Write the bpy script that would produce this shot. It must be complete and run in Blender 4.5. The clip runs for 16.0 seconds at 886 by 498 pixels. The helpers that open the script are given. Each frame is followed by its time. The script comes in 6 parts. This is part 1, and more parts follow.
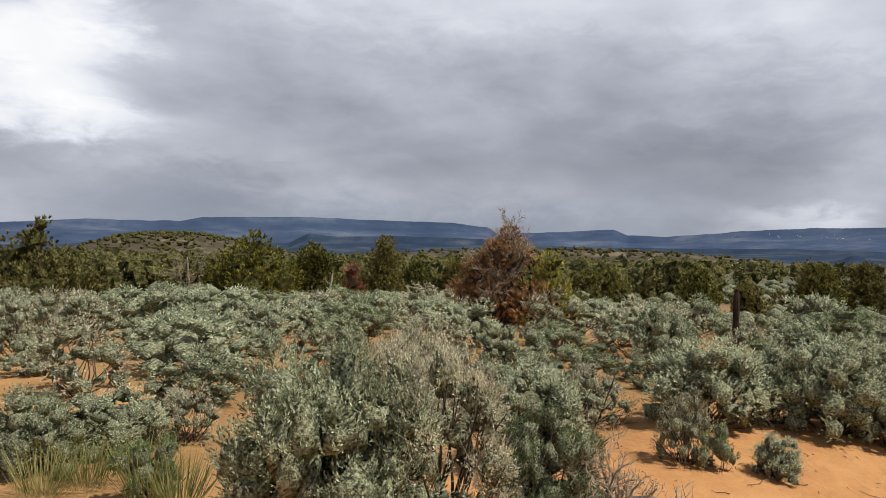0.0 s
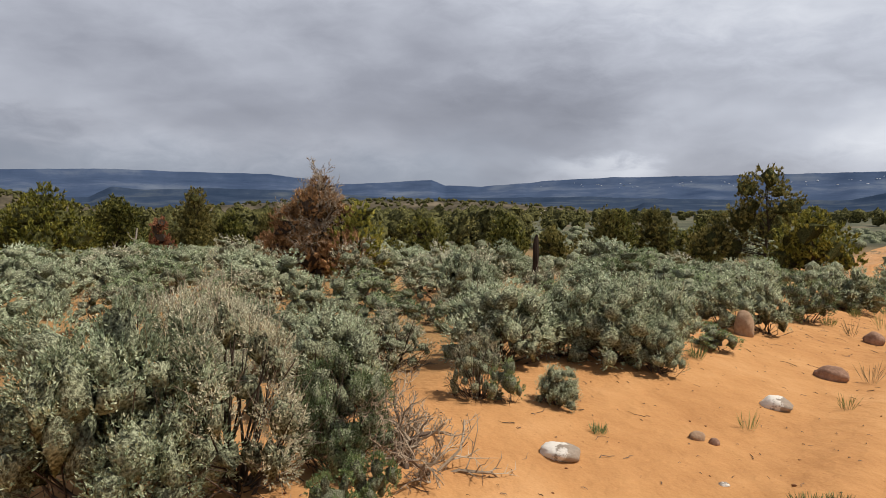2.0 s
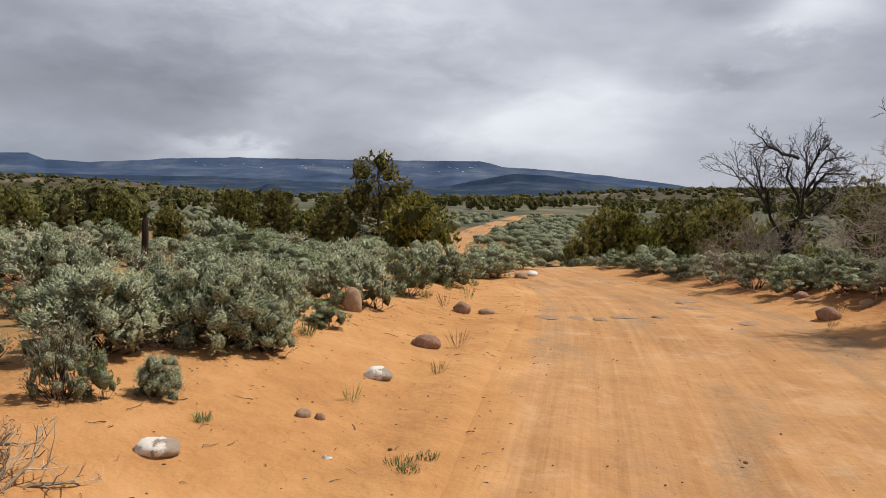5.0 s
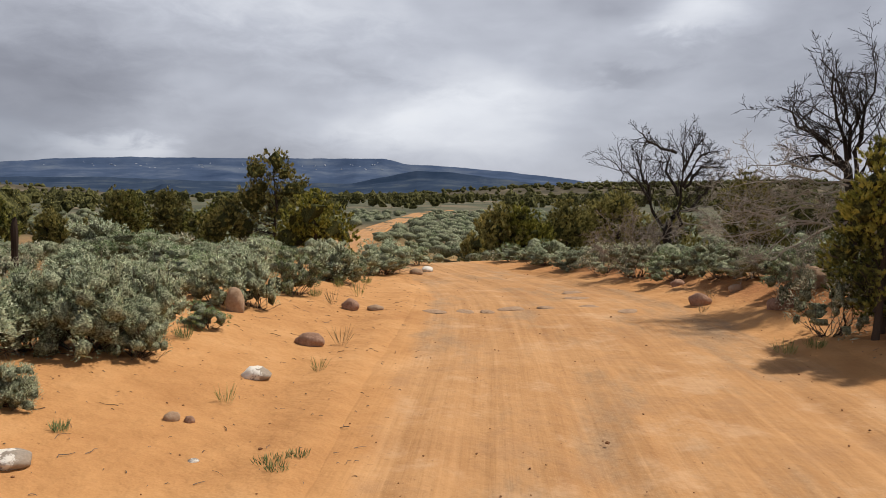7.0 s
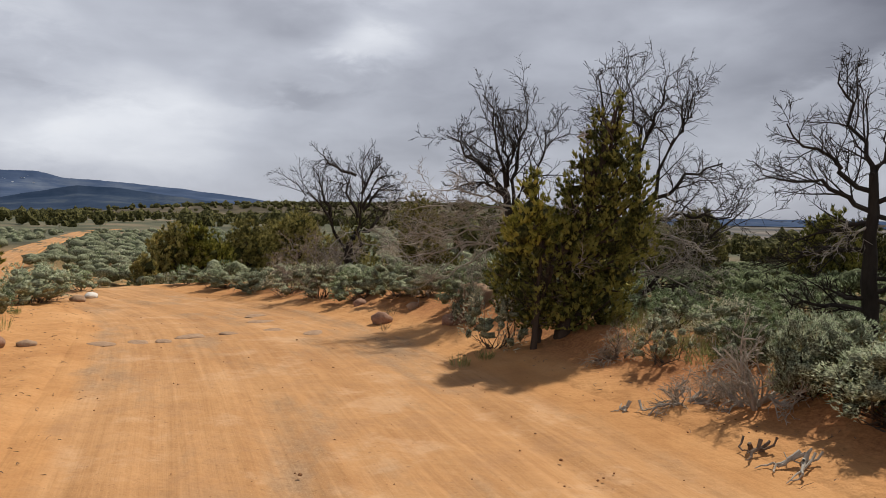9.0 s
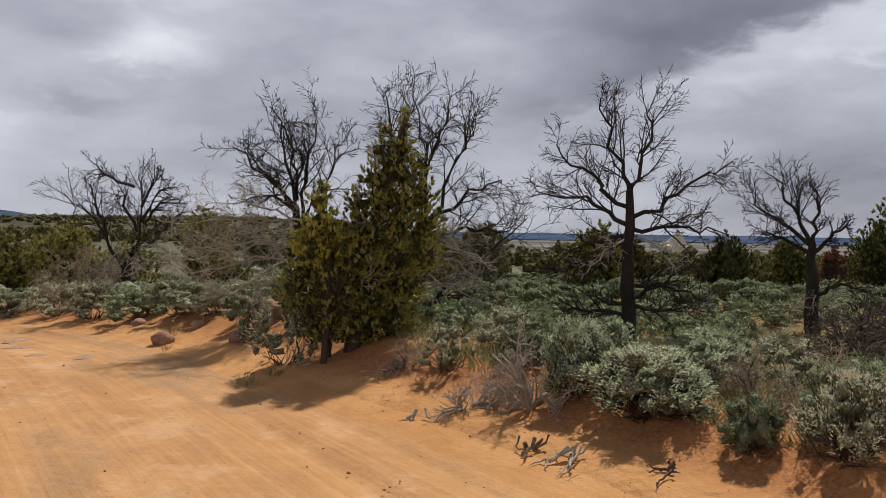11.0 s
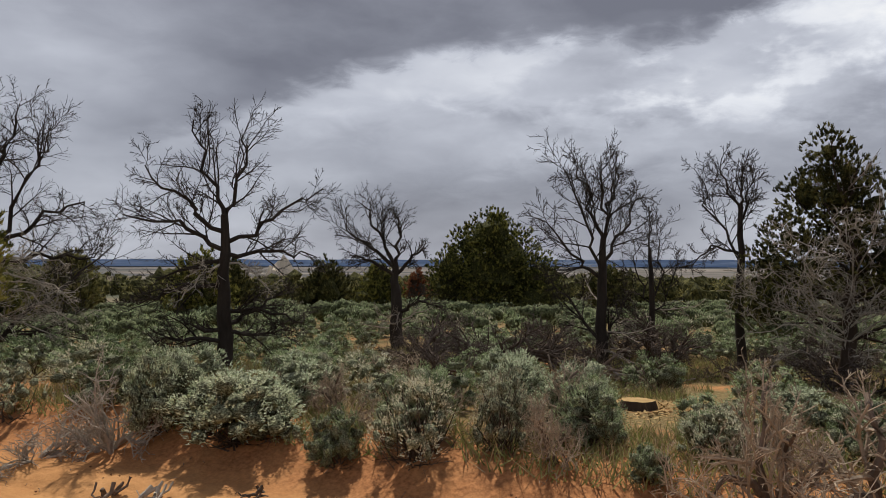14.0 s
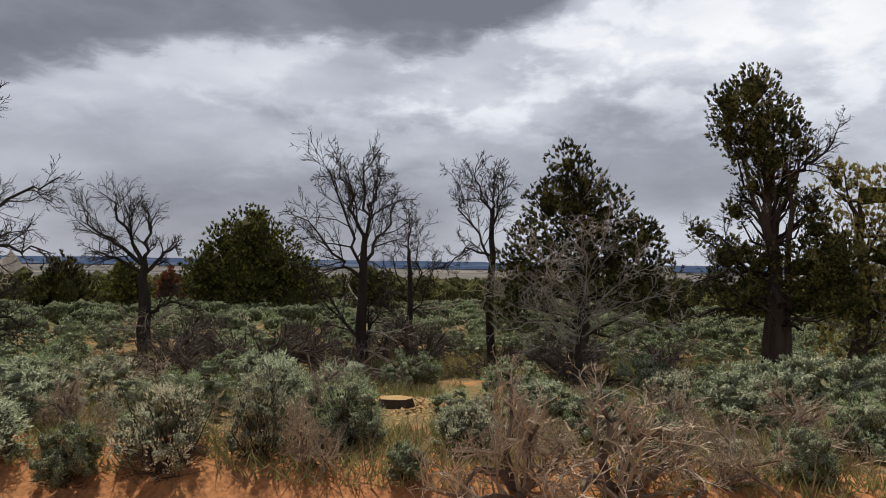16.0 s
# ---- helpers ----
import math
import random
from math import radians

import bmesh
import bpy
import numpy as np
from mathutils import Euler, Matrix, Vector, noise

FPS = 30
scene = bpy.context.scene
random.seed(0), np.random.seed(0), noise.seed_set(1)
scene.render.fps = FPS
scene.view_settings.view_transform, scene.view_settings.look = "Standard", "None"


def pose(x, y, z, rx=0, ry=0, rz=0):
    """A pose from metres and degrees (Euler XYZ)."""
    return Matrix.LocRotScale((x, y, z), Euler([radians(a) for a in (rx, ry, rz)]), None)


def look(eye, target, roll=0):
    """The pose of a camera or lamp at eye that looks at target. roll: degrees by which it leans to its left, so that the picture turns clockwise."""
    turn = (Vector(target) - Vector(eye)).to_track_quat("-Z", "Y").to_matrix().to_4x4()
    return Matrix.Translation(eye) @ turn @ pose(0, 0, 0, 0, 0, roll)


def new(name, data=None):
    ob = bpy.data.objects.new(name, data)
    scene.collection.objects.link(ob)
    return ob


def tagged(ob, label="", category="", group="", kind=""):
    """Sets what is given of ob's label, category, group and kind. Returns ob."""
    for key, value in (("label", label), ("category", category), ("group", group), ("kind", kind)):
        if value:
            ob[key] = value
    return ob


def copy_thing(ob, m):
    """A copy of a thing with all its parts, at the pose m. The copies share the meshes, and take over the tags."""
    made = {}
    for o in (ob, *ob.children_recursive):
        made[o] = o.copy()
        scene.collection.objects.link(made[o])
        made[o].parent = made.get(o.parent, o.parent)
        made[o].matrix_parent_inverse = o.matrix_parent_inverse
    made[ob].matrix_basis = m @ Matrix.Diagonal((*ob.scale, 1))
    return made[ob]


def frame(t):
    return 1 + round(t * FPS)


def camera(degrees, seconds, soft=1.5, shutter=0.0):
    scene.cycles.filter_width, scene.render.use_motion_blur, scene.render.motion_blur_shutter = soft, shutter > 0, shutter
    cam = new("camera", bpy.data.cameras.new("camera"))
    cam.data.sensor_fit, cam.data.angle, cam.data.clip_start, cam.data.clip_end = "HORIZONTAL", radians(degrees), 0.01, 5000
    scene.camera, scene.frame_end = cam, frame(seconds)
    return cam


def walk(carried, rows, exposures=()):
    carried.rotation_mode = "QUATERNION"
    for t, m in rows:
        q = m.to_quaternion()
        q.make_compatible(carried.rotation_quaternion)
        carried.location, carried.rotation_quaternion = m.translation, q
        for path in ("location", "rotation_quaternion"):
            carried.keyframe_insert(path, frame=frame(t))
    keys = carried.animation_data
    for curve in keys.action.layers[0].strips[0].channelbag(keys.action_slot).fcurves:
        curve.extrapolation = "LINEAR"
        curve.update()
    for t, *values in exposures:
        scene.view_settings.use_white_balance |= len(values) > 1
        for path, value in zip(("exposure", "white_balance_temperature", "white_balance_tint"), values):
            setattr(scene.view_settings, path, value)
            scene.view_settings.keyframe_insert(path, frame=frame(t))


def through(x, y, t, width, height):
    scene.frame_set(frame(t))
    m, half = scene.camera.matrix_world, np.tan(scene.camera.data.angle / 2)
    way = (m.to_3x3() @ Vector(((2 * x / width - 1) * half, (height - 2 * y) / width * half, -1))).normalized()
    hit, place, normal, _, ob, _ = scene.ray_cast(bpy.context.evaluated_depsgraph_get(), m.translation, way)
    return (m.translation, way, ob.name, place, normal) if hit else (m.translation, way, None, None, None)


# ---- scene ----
cam = camera(59.6, 16.0, soft=0.4)
# seconds, eye x y z, yaw, pitch, lean
ROWS = [
    (0, 0.000, 0.003, 1.613, 0.00, 0.51, -0.84),
    (0.5, 0.050, -0.059, 1.614, -2.04, -0.41, -0.46),
    (1, 0.092, -0.104, 1.603, -5.10, -1.45, -0.31),
    (1.5, 0.134, -0.086, 1.602, -9.08, -2.21, -0.09),
    (2, 0.154, -0.031, 1.596, -13.26, -3.02, 0.05),
    (2.5, 0.170, 0.020, 1.592, -18.17, -3.79, -0.14),
    (3, 0.183, 0.047, 1.594, -24.06, -3.91, -0.61),
    (3.5, 0.199, 0.064, 1.593, -30.06, -3.99, -0.95),
    (4, 0.235, 0.091, 1.587, -34.80, -4.02, -1.32),
    (6.5, 0.436, -0.113, 1.573, -45.38, -4.43, -0.18),
    (7, 0.461, -0.142, 1.570, -47.69, -4.30, -0.29),
    (7.5, 0.513, -0.085, 1.576, -52.04, -4.08, -0.35),
    (8, 0.536, -0.048, 1.582, -57.48, -3.91, -0.37),
    (8.5, 0.548, -0.008, 1.602, -64.61, -3.33, -0.63),
    (9, 0.573, -0.006, 1.593, -71.09, -2.60, -1.05),
    (9.5, 0.605, -0.017, 1.587, -76.02, -2.21, -1.28),
    (10, 0.599, -0.023, 1.585, -80.22, -2.06, -1.43),
    (12.5, 0.513, -0.161, 1.591, -95.91, 0.38, 0.10),
    (13, 0.492, -0.177, 1.586, -101.03, 0.75, 0.07),
    (13.5, 0.522, -0.202, 1.591, -106.77, 0.81, -0.03),
    (14, 0.580, -0.210, 1.586, -114.63, 0.84, -0.13),
    (14.5, 0.610, -0.201, 1.585, -119.68, 0.83, -0.32),
    (15, 0.634, -0.216, 1.577, -124.91, 1.02, -0.80),
    (15.5, 0.639, -0.224, 1.579, -129.06, 1.02, -0.91),
    (16, 0.637, -0.242, 1.582, -132.17, 0.99, -0.85),
]
walk(cam, [(t, pose(x, y, z, 0, 0, yaw) @ pose(0, 0, 0, 90 + pitch, 0, 0) @ pose(0, 0, 0, 0, 0, -lean)) for t, x, y, z, yaw, pitch, lean in ROWS],
     ((0, 0.0), (4, -0.02), (7, -0.05), (9.5, -0.08), (10.2, -0.04), (12.5, -0.05), (14, -0.08), (16, -0.02)))

# ---- light: a sun behind thin cloud, and a heavy overcast sky ----
SUN_AZ, SUN_EL = radians(111.0), radians(56.0)  # clockwise from +y
sun = new("sun", bpy.data.lights.new("sun", "SUN"))
sun.data.energy, sun.data.angle, sun.data.color = 4.25, radians(1.6), (1.0, 0.93, 0.82)
sun.matrix_world = look((60 * math.sin(SUN_AZ), 60 * math.cos(SUN_AZ), 80), (60 * math.sin(SUN_AZ) - math.sin(SUN_AZ) * math.cos(SUN_EL), 60 * math.cos(SUN_AZ) - math.cos(SUN_AZ) * math.cos(SUN_EL), 80 - math.sin(SUN_EL)))
scene.view_settings.exposure = 0.0


class Nodes:
    """Short hand for node trees."""

    def __init__(self, tree):
        self.t = tree
        tree.nodes.clear()

    def add(self, kind, **inputs):
        n = self.t.nodes.new(kind)
        for k, v in inputs.items():
            self.put(n, k, v)
        return n

    def put(self, n, key, v):
        key = key.replace("_", " ") if isinstance(key, str) else key
        s = n.inputs[key]
        if isinstance(v, bpy.types.NodeSocket):
            self.t.links.new(v, s)
        else:
            s.default_value = v

    def math(self, op, a, b=0.0, c=0.0):
        n = self.t.nodes.new("ShaderNodeMath")
        n.operation = op
        for i, v in enumerate((a, b, c)):
            self.put(n, i, v)
        return n.outputs[0]

    def vmath(self, op, a, b=(0, 0, 0), out=0):
        n = self.t.nodes.new("ShaderNodeVectorMath")
        n.operation = op
        self.put(n, 0, a)
        if op == "SCALE":
            self.put(n, "Scale", b)
        else:
            self.put(n, 1, b)
        return n.outputs[out]

    def noise(self, vec, scale, detail=4.0, rough=0.55, distort=0.0, out="Fac"):
        n = self.add("ShaderNodeTexNoise", Scale=scale, Detail=detail, Roughness=rough, Distortion=distort)
        if vec is not None:
            self.put(n, "Vector", vec)
        return n.outputs[out]

    def ramp(self, fac, stops):
        n = self.t.nodes.new("ShaderNodeValToRGB")
        e = n.color_ramp.elements
        while len(e) < len(stops):
            e.new(0.5)
        for i, (p, c) in enumerate(stops):
            e[i].position = p
            e[i].color = (*c, 1) if len(c) == 3 else c
        self.put(n, "Fac", fac)
        return n.outputs[0]

    def mix(self, fac, a, b, kind="MIX"):
        n = self.t.nodes.new("ShaderNodeMix")
        n.data_type, n.blend_type = "RGBA", kind
        for i, v in ((0, fac), (6, a), (7, b)):
            v = (*v, 1) if isinstance(v, tuple) and len(v) == 3 else v
            self.put(n, i, v)
        return n.outputs[2]

    def range(self, v, a, b, c=0.0, d=1.0):
        n = self.t.nodes.new("ShaderNodeMapRange")
        n.interpolation_type = "SMOOTHSTEP"
        for i, w in enumerate((v, a, b, c, d)):
            self.put(n, i, w)
        return n.outputs[0]


# parts of the cloud deck, in degrees round and up: middle, half width, half height, and how much lighter or darker
THIN_CLOUD = ((128, 12, 9, 6, 0.07), (-27, 13, 6, 3.5, 0.36), (-26, 9, 7, 1.6, 0.24), (24, 2.6, 5, 0.9, 0.16), (37, 13, 14, 4, 0.10), (47, 4, 9, 4, 0.13), (52, 8, 6, 2, 0.10), (66, 12.5, 4, 1.5, 0.12), (0, 18, 14, 3, 0.12), (22, 17, 10, 3, 0.10),
              (108, 11.5, 9, 2, 0.05), (120, 12.3, 7, 1.6, 0.10), (138, 14, 11, 3.5, 0.20), (150, 17, 10, 5, 0.22), (133, 11, 10, 1.5, 0.08), (165, 15, 12, 8, 0.15))
THICK_CLOUD = ((-28, 19, 9, 2.5, -0.14), (-18, 4.5, 7, 2, -0.10), (-5, 9, 12, 4, -0.05), (18, 6, 9, 3.2, -0.17), (28, 10, 12, 3, -0.09), (41, 6, 4, 2, -0.08), (62, 14, 6, 2, -0.08), (60, 8.5, 6, 0.8, -0.07),
               (118, 8, 38, 14, -0.10), (125, 4, 14, 2.5, -0.12), (145, 6, 10, 3, -0.08), (112, 3, 10, 2, -0.06))


def make_world():
    w = bpy.data.worlds.new("overcast sky")
    scene.world = w
    w.use_nodes = True
    n = Nodes(w.node_tree)
    d = n.add("ShaderNodeTexCoord").outputs["Generated"]
    sky = n.t.nodes.new("ShaderNodeTexSky")
    sky.sky_type, sky.sun_disc, sky.sun_elevation, sky.sun_rotation = "NISHITA", False, SUN_EL, SUN_AZ
    blue = n.vmath("SCALE", sky.outputs[0], 0.10)
    sep = n.add("ShaderNodeSeparateXYZ", Vector=d)
    z = sep.outputs[2]
    az = n.math("MULTIPLY", n.math("ARCTAN2", sep.outputs[0], sep.outputs[1]), 57.2958)
    el = n.math("MULTIPLY", n.math("ARCSINE", n.math("MINIMUM", n.math("MAXIMUM", z, -1.0), 1.0)), 57.2958)
    deck = n.add("ShaderNodeCombineXYZ", X=n.math("MULTIPLY", az, 0.055), Y=n.math("MULTIPLY", el, 0.13), Z=0.37).outputs[0]
    big = n.noise(deck, 0.8, 3.0, 0.45, 0.2)
    mid = n.noise(deck, 1.9, 3.5, 0.45, 0.25)
    puff = n.noise(deck, 6.0, 7.0, 0.6, 0.4)
    other = n.noise(n.vmath("ADD", deck, (7, 3, 5)), 1.6, 5.0, 0.55, 0.3)
    u = n.math("ADD", az, n.math("ADD", n.math("MULTIPLY", n.math("SUBTRACT", other, 0.5), 12.0), n.math("MULTIPLY", n.math("SUBTRACT", puff, 0.5), 5.0)))
    v = n.math("ADD", el, n.math("ADD", n.math("MULTIPLY", n.math("SUBTRACT", mid, 0.5), 4.0), n.math("MULTIPLY", n.math("SUBTRACT", puff, 0.5), 3.2)))
    amount = None
    for au, av, wide, high, more in (*THIN_CLOUD, *THICK_CLOUD):
        du = n.math("DIVIDE", n.math("SUBTRACT", u, float(au)), float(wide))
        dv = n.math("DIVIDE", n.math("SUBTRACT", v, float(av)), float(high))
        dist = n.math("SQRT", n.math("ADD", n.math("MULTIPLY", du, du), n.math("MULTIPLY", dv, dv)))
        k = n.range(dist, 1.5, 0.25, 0.0, more)
        amount = k if amount is None else n.math("ADD", amount, k)
    # the heavy bank to the south-east, with a firm lower rim that climbs as it goes round
    rim = n.math("ADD", n.range(az, 86, 117, 7.0, 14.5), n.math("ADD", n.range(az, 112, 130, 0.0, 1.0), n.range(az, 131, 156, 0.0, 9.0)))
    above = n.math("SUBTRACT", v, rim)
    bank = n.math("MULTIPLY", n.range(above, -0.5, 1.6), n.range(az, 86, 102))
    bank = n.math("MULTIPLY", bank, n.range(az, 175, 150))
    glow = n.math("MULTIPLY", n.math("MULTIPLY", n.range(above, -3.5, -0.4), n.range(above, 0.4, -0.2)), n.range(az, 100, 118))
    light = n.math("ADD", 0.40, n.math("ADD", n.math("MULTIPLY", n.math("SUBTRACT", 0.5, big), 0.50), n.math("ADD", n.math("MULTIPLY", n.math("SUBTRACT", 0.5, mid), 0.30), n.math("MULTIPLY", n.math("SUBTRACT", puff, 0.5), 0.09))))
    light = n.math("ADD", light, n.math("ADD", amount, n.math("SUBTRACT", n.math("MULTIPLY", glow, 0.06), n.math("MULTIPLY", bank, 0.30))))
    heap = n.noise(n.vmath("ADD", n.vmath("MULTIPLY", deck, (1.3, 1.1, 1)), (3, 9, 1)), 2.6, 8.0, 0.52, 0.1)
    broken = n.math("MULTIPLY", n.math("MULTIPLY", n.range(az, 112, 132), n.range(el, 6, 12)), n.math("SUBTRACT", 1.0, bank))
    light = n.math("ADD", light, n.math("MULTIPLY", broken, n.range(heap, 0.42, 0.60, -0.09, 0.09)))
    # overhead, out of view, the deck is darkened to cut the fill light
    light = n.math("SUBTRACT", light, n.range(z, 0.36, 0.75, 0.0, 0.34))
    cloud = n.ramp(light, [(0.06, (0.178, 0.184, 0.225)), (0.28, (0.345, 0.36, 0.42)), (0.46, (0.555, 0.58, 0.655)), (0.62, (0.815, 0.84, 0.90)), (0.85, (1.05, 1.05, 1.04))])
    rain = n.math("MULTIPLY", n.range(v, 6.5, 1.5), n.range(n.math("ABSOLUTE", n.math("ADD", az, 3.0)), 34, 14))
    cloud = n.mix(n.math("MULTIPLY", rain, 0.75), cloud, (0.225, 0.26, 0.33))
    colour = n.mix(0.96, blue, cloud)
    bg = n.add("ShaderNodeBackground", Color=colour, Strength=1.0)
    n.t.links.new(bg.outputs[0], n.add("ShaderNodeOutputWorld").inputs[0])


make_world()

# ---- materials ----
def material(name, rough=0.8, spec=0.3):
    m = bpy.data.materials.new(name)
    m.use_nodes = True
    n = Nodes(m.node_tree)
    b = n.add("ShaderNodeBsdfPrincipled", Roughness=rough)
    b.inputs["Specular IOR Level"].default_value = spec
    n.t.links.new(b.outputs[0], n.add("ShaderNodeOutputMaterial").inputs[0])
    return m, n, b


def bump(n, b, height, strength, distance):
    k = n.add("ShaderNodeBump", Strength=strength, Distance=distance, Height=height)
    n.put(b, "Normal", k.outputs[0])


def leaf_material(name, dark, mid, pale, patch=11.0, rough=0.7, through=0.16, speck=0.5):
    """Leaves that vary from leaf to leaf and in larger patches, whose contrast also stands for sunlit and shaded
    clumps.
    """
    m, n, b = material(name, rough, 0.07)
    where = n.add("ShaderNodeTexCoord").outputs["Object"]
    isl = n.add("ShaderNodeNewGeometry").outputs["Random Per Island"]
    own = n.add("ShaderNodeObjectInfo").outputs["Random"]
    clump = n.range(n.noise(where, patch, 3.0, 0.6), 0.34, 0.66)
    f = n.math("ADD", n.math("MULTIPLY", isl, speck), n.math("MULTIPLY", clump, 1.0 - speck))
    f = n.math("ADD", f, n.math("MULTIPLY", n.math("SUBTRACT", own, 0.5), 0.36))
    col = n.ramp(f, [(0.2, dark), (0.5, mid), (0.8, pale)])
    n.put(b, "Base Color", col)
    tr = n.add("ShaderNodeBsdfTranslucent", Color=col)
    mixer = n.add("ShaderNodeMixShader", Fac=through)
    n.t.links.new(b.outputs[0], mixer.inputs[1])
    n.t.links.new(tr.outputs[0], mixer.inputs[2])
    n.t.links.new(mixer.outputs[0], n.t.nodes["Material Output"].inputs[0])
    return m


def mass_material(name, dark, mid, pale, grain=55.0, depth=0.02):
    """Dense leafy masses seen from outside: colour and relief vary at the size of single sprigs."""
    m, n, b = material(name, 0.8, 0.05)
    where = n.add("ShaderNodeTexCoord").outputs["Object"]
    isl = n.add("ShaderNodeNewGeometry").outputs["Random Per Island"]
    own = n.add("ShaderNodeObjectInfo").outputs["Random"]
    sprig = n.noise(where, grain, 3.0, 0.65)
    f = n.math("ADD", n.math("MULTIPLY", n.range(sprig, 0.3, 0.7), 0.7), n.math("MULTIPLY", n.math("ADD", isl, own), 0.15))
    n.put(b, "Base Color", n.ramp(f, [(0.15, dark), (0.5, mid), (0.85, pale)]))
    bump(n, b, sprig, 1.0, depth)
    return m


def wood_material(name, dark, pale, scale=14.0):
    m, n, b = material(name, 0.85, 0.08)
    where = n.add("ShaderNodeTexCoord").outputs["Object"]
    isl = n.add("ShaderNodeNewGeometry").outputs["Random Per Island"]
    grain = n.noise(n.vmath("MULTIPLY", where, (1, 1, 0.25)), scale, 5.0, 0.65)
    f = n.math("ADD", n.math("MULTIPLY", grain, 0.7), n.math("MULTIPLY", isl, 0.35))
    n.put(b, "Base Color", n.ramp(f, [(0.28, dark), (0.78, pale)]))
    bump(n, b, n.noise(n.vmath("MULTIPLY", where, (1, 1, 0.2)), scale * 3, 4.0), 0.6, 0.01)
    return m


def sand_nodes(n, b, where):
    big = n.noise(where, 0.35, 4.0)
    mid = n.noise(where, 2.2, 5.0, 0.6)
    grit = n.noise(where, 75.0, 4.0, 0.7)
    f = n.math("ADD", n.math("MULTIPLY", big, 0.45), n.math("ADD", n.math("MULTIPLY", mid, 0.35), n.math("MULTIPLY", grit, 0.2)))
    col = n.ramp(f, [(0.34, (0.37, 0.175, 0.068)), (0.5, (0.505, 0.262, 0.107)), (0.66, (0.615, 0.348, 0.162))])
    crumbs = n.range(n.noise(where, 26.0, 2.0, 0.5), 0.68, 0.76)
    litter = n.range(n.noise(where, 1.1, 3.0), 0.45, 0.65)
    col = n.mix(n.math("MULTIPLY", n.math("MULTIPLY", crumbs, litter), 0.55), col, (0.16, 0.07, 0.03))
    height = n.math("ADD", n.math("MULTIPLY", mid, 0.6), n.math("ADD", n.math("ADD", n.math("MULTIPLY", n.noise(where, 7.0, 3.0, 0.5), 0.5), n.math("MULTIPLY", n.noise(where, 22.0, 3.0, 0.55), 0.09)), n.math("MULTIPLY", grit, 0.012)))
    return col, height


def make_ground_material():
    m, n, b = material("orange desert sand", 0.95, 0.1)
    where = n.add("ShaderNodeTexCoord").outputs["Object"]
    col, height = sand_nodes(n, b, where)
    # redder, darker sand over the slope right of the road
    cut = n.add("ShaderNodeAttribute")
    cut.attribute_name = "cut"
    col = n.mix(n.math("MULTIPLY", cut.outputs["Fac"], n.range(n.noise(where, 2.4, 5.0, 0.6), 0.25, 0.6, 0.45, 0.95)), col, n.ramp(n.noise(where, 30.0, 4.0, 0.65), [(0.35, (0.25, 0.105, 0.045)), (0.6, (0.45, 0.20, 0.083))]))
    cover = n.add("ShaderNodeAttribute")
    cover.attribute_name = "cover"
    duff = n.math("MULTIPLY", cover.outputs["Fac"], n.range(n.noise(where, 1.6, 5.0, 0.65), 0.28, 0.52))
    humus = n.ramp(n.noise(where, 34.0, 4.0, 0.7), [(0.35, (0.085, 0.065, 0.03)), (0.5, (0.18, 0.145, 0.066)), (0.68, (0.31, 0.255, 0.125))])
    col = n.mix(n.math("MULTIPLY", duff, 0.92), col, humus)
    away = n.vmath("LENGTH", where, out=1)
    scrub = n.ramp(n.noise(where, 0.05, 6.0, 0.65), [(0.35, (0.055, 0.062, 0.042)), (0.52, (0.115, 0.118, 0.078)), (0.68, (0.24, 0.185, 0.125))])
    col = n.mix(n.range(away, 24, 75), col, scrub)
    slope = n.ramp(n.noise(where, 0.06, 5.0, 0.7), [(0.4, (0.055, 0.048, 0.033)), (0.56, (0.11, 0.09, 0.06)), (0.7, (0.23, 0.185, 0.13))])
    col = n.mix(n.range(away, 220, 480), col, slope)
    # the far plain turns blue-grey with distance, haze put into its colour
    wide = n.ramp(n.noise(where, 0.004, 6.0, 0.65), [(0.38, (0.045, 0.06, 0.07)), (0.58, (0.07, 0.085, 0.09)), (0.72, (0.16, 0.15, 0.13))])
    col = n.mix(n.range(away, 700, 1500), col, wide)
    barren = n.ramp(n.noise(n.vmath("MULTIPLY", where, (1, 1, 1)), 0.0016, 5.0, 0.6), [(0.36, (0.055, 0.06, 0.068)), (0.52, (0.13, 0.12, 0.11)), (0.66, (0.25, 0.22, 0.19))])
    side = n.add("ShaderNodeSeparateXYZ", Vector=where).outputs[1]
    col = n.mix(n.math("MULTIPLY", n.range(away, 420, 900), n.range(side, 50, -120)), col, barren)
    n.put(b, "Base Color", col)
    bump(n, b, height, 0.7, 0.09)
    return m


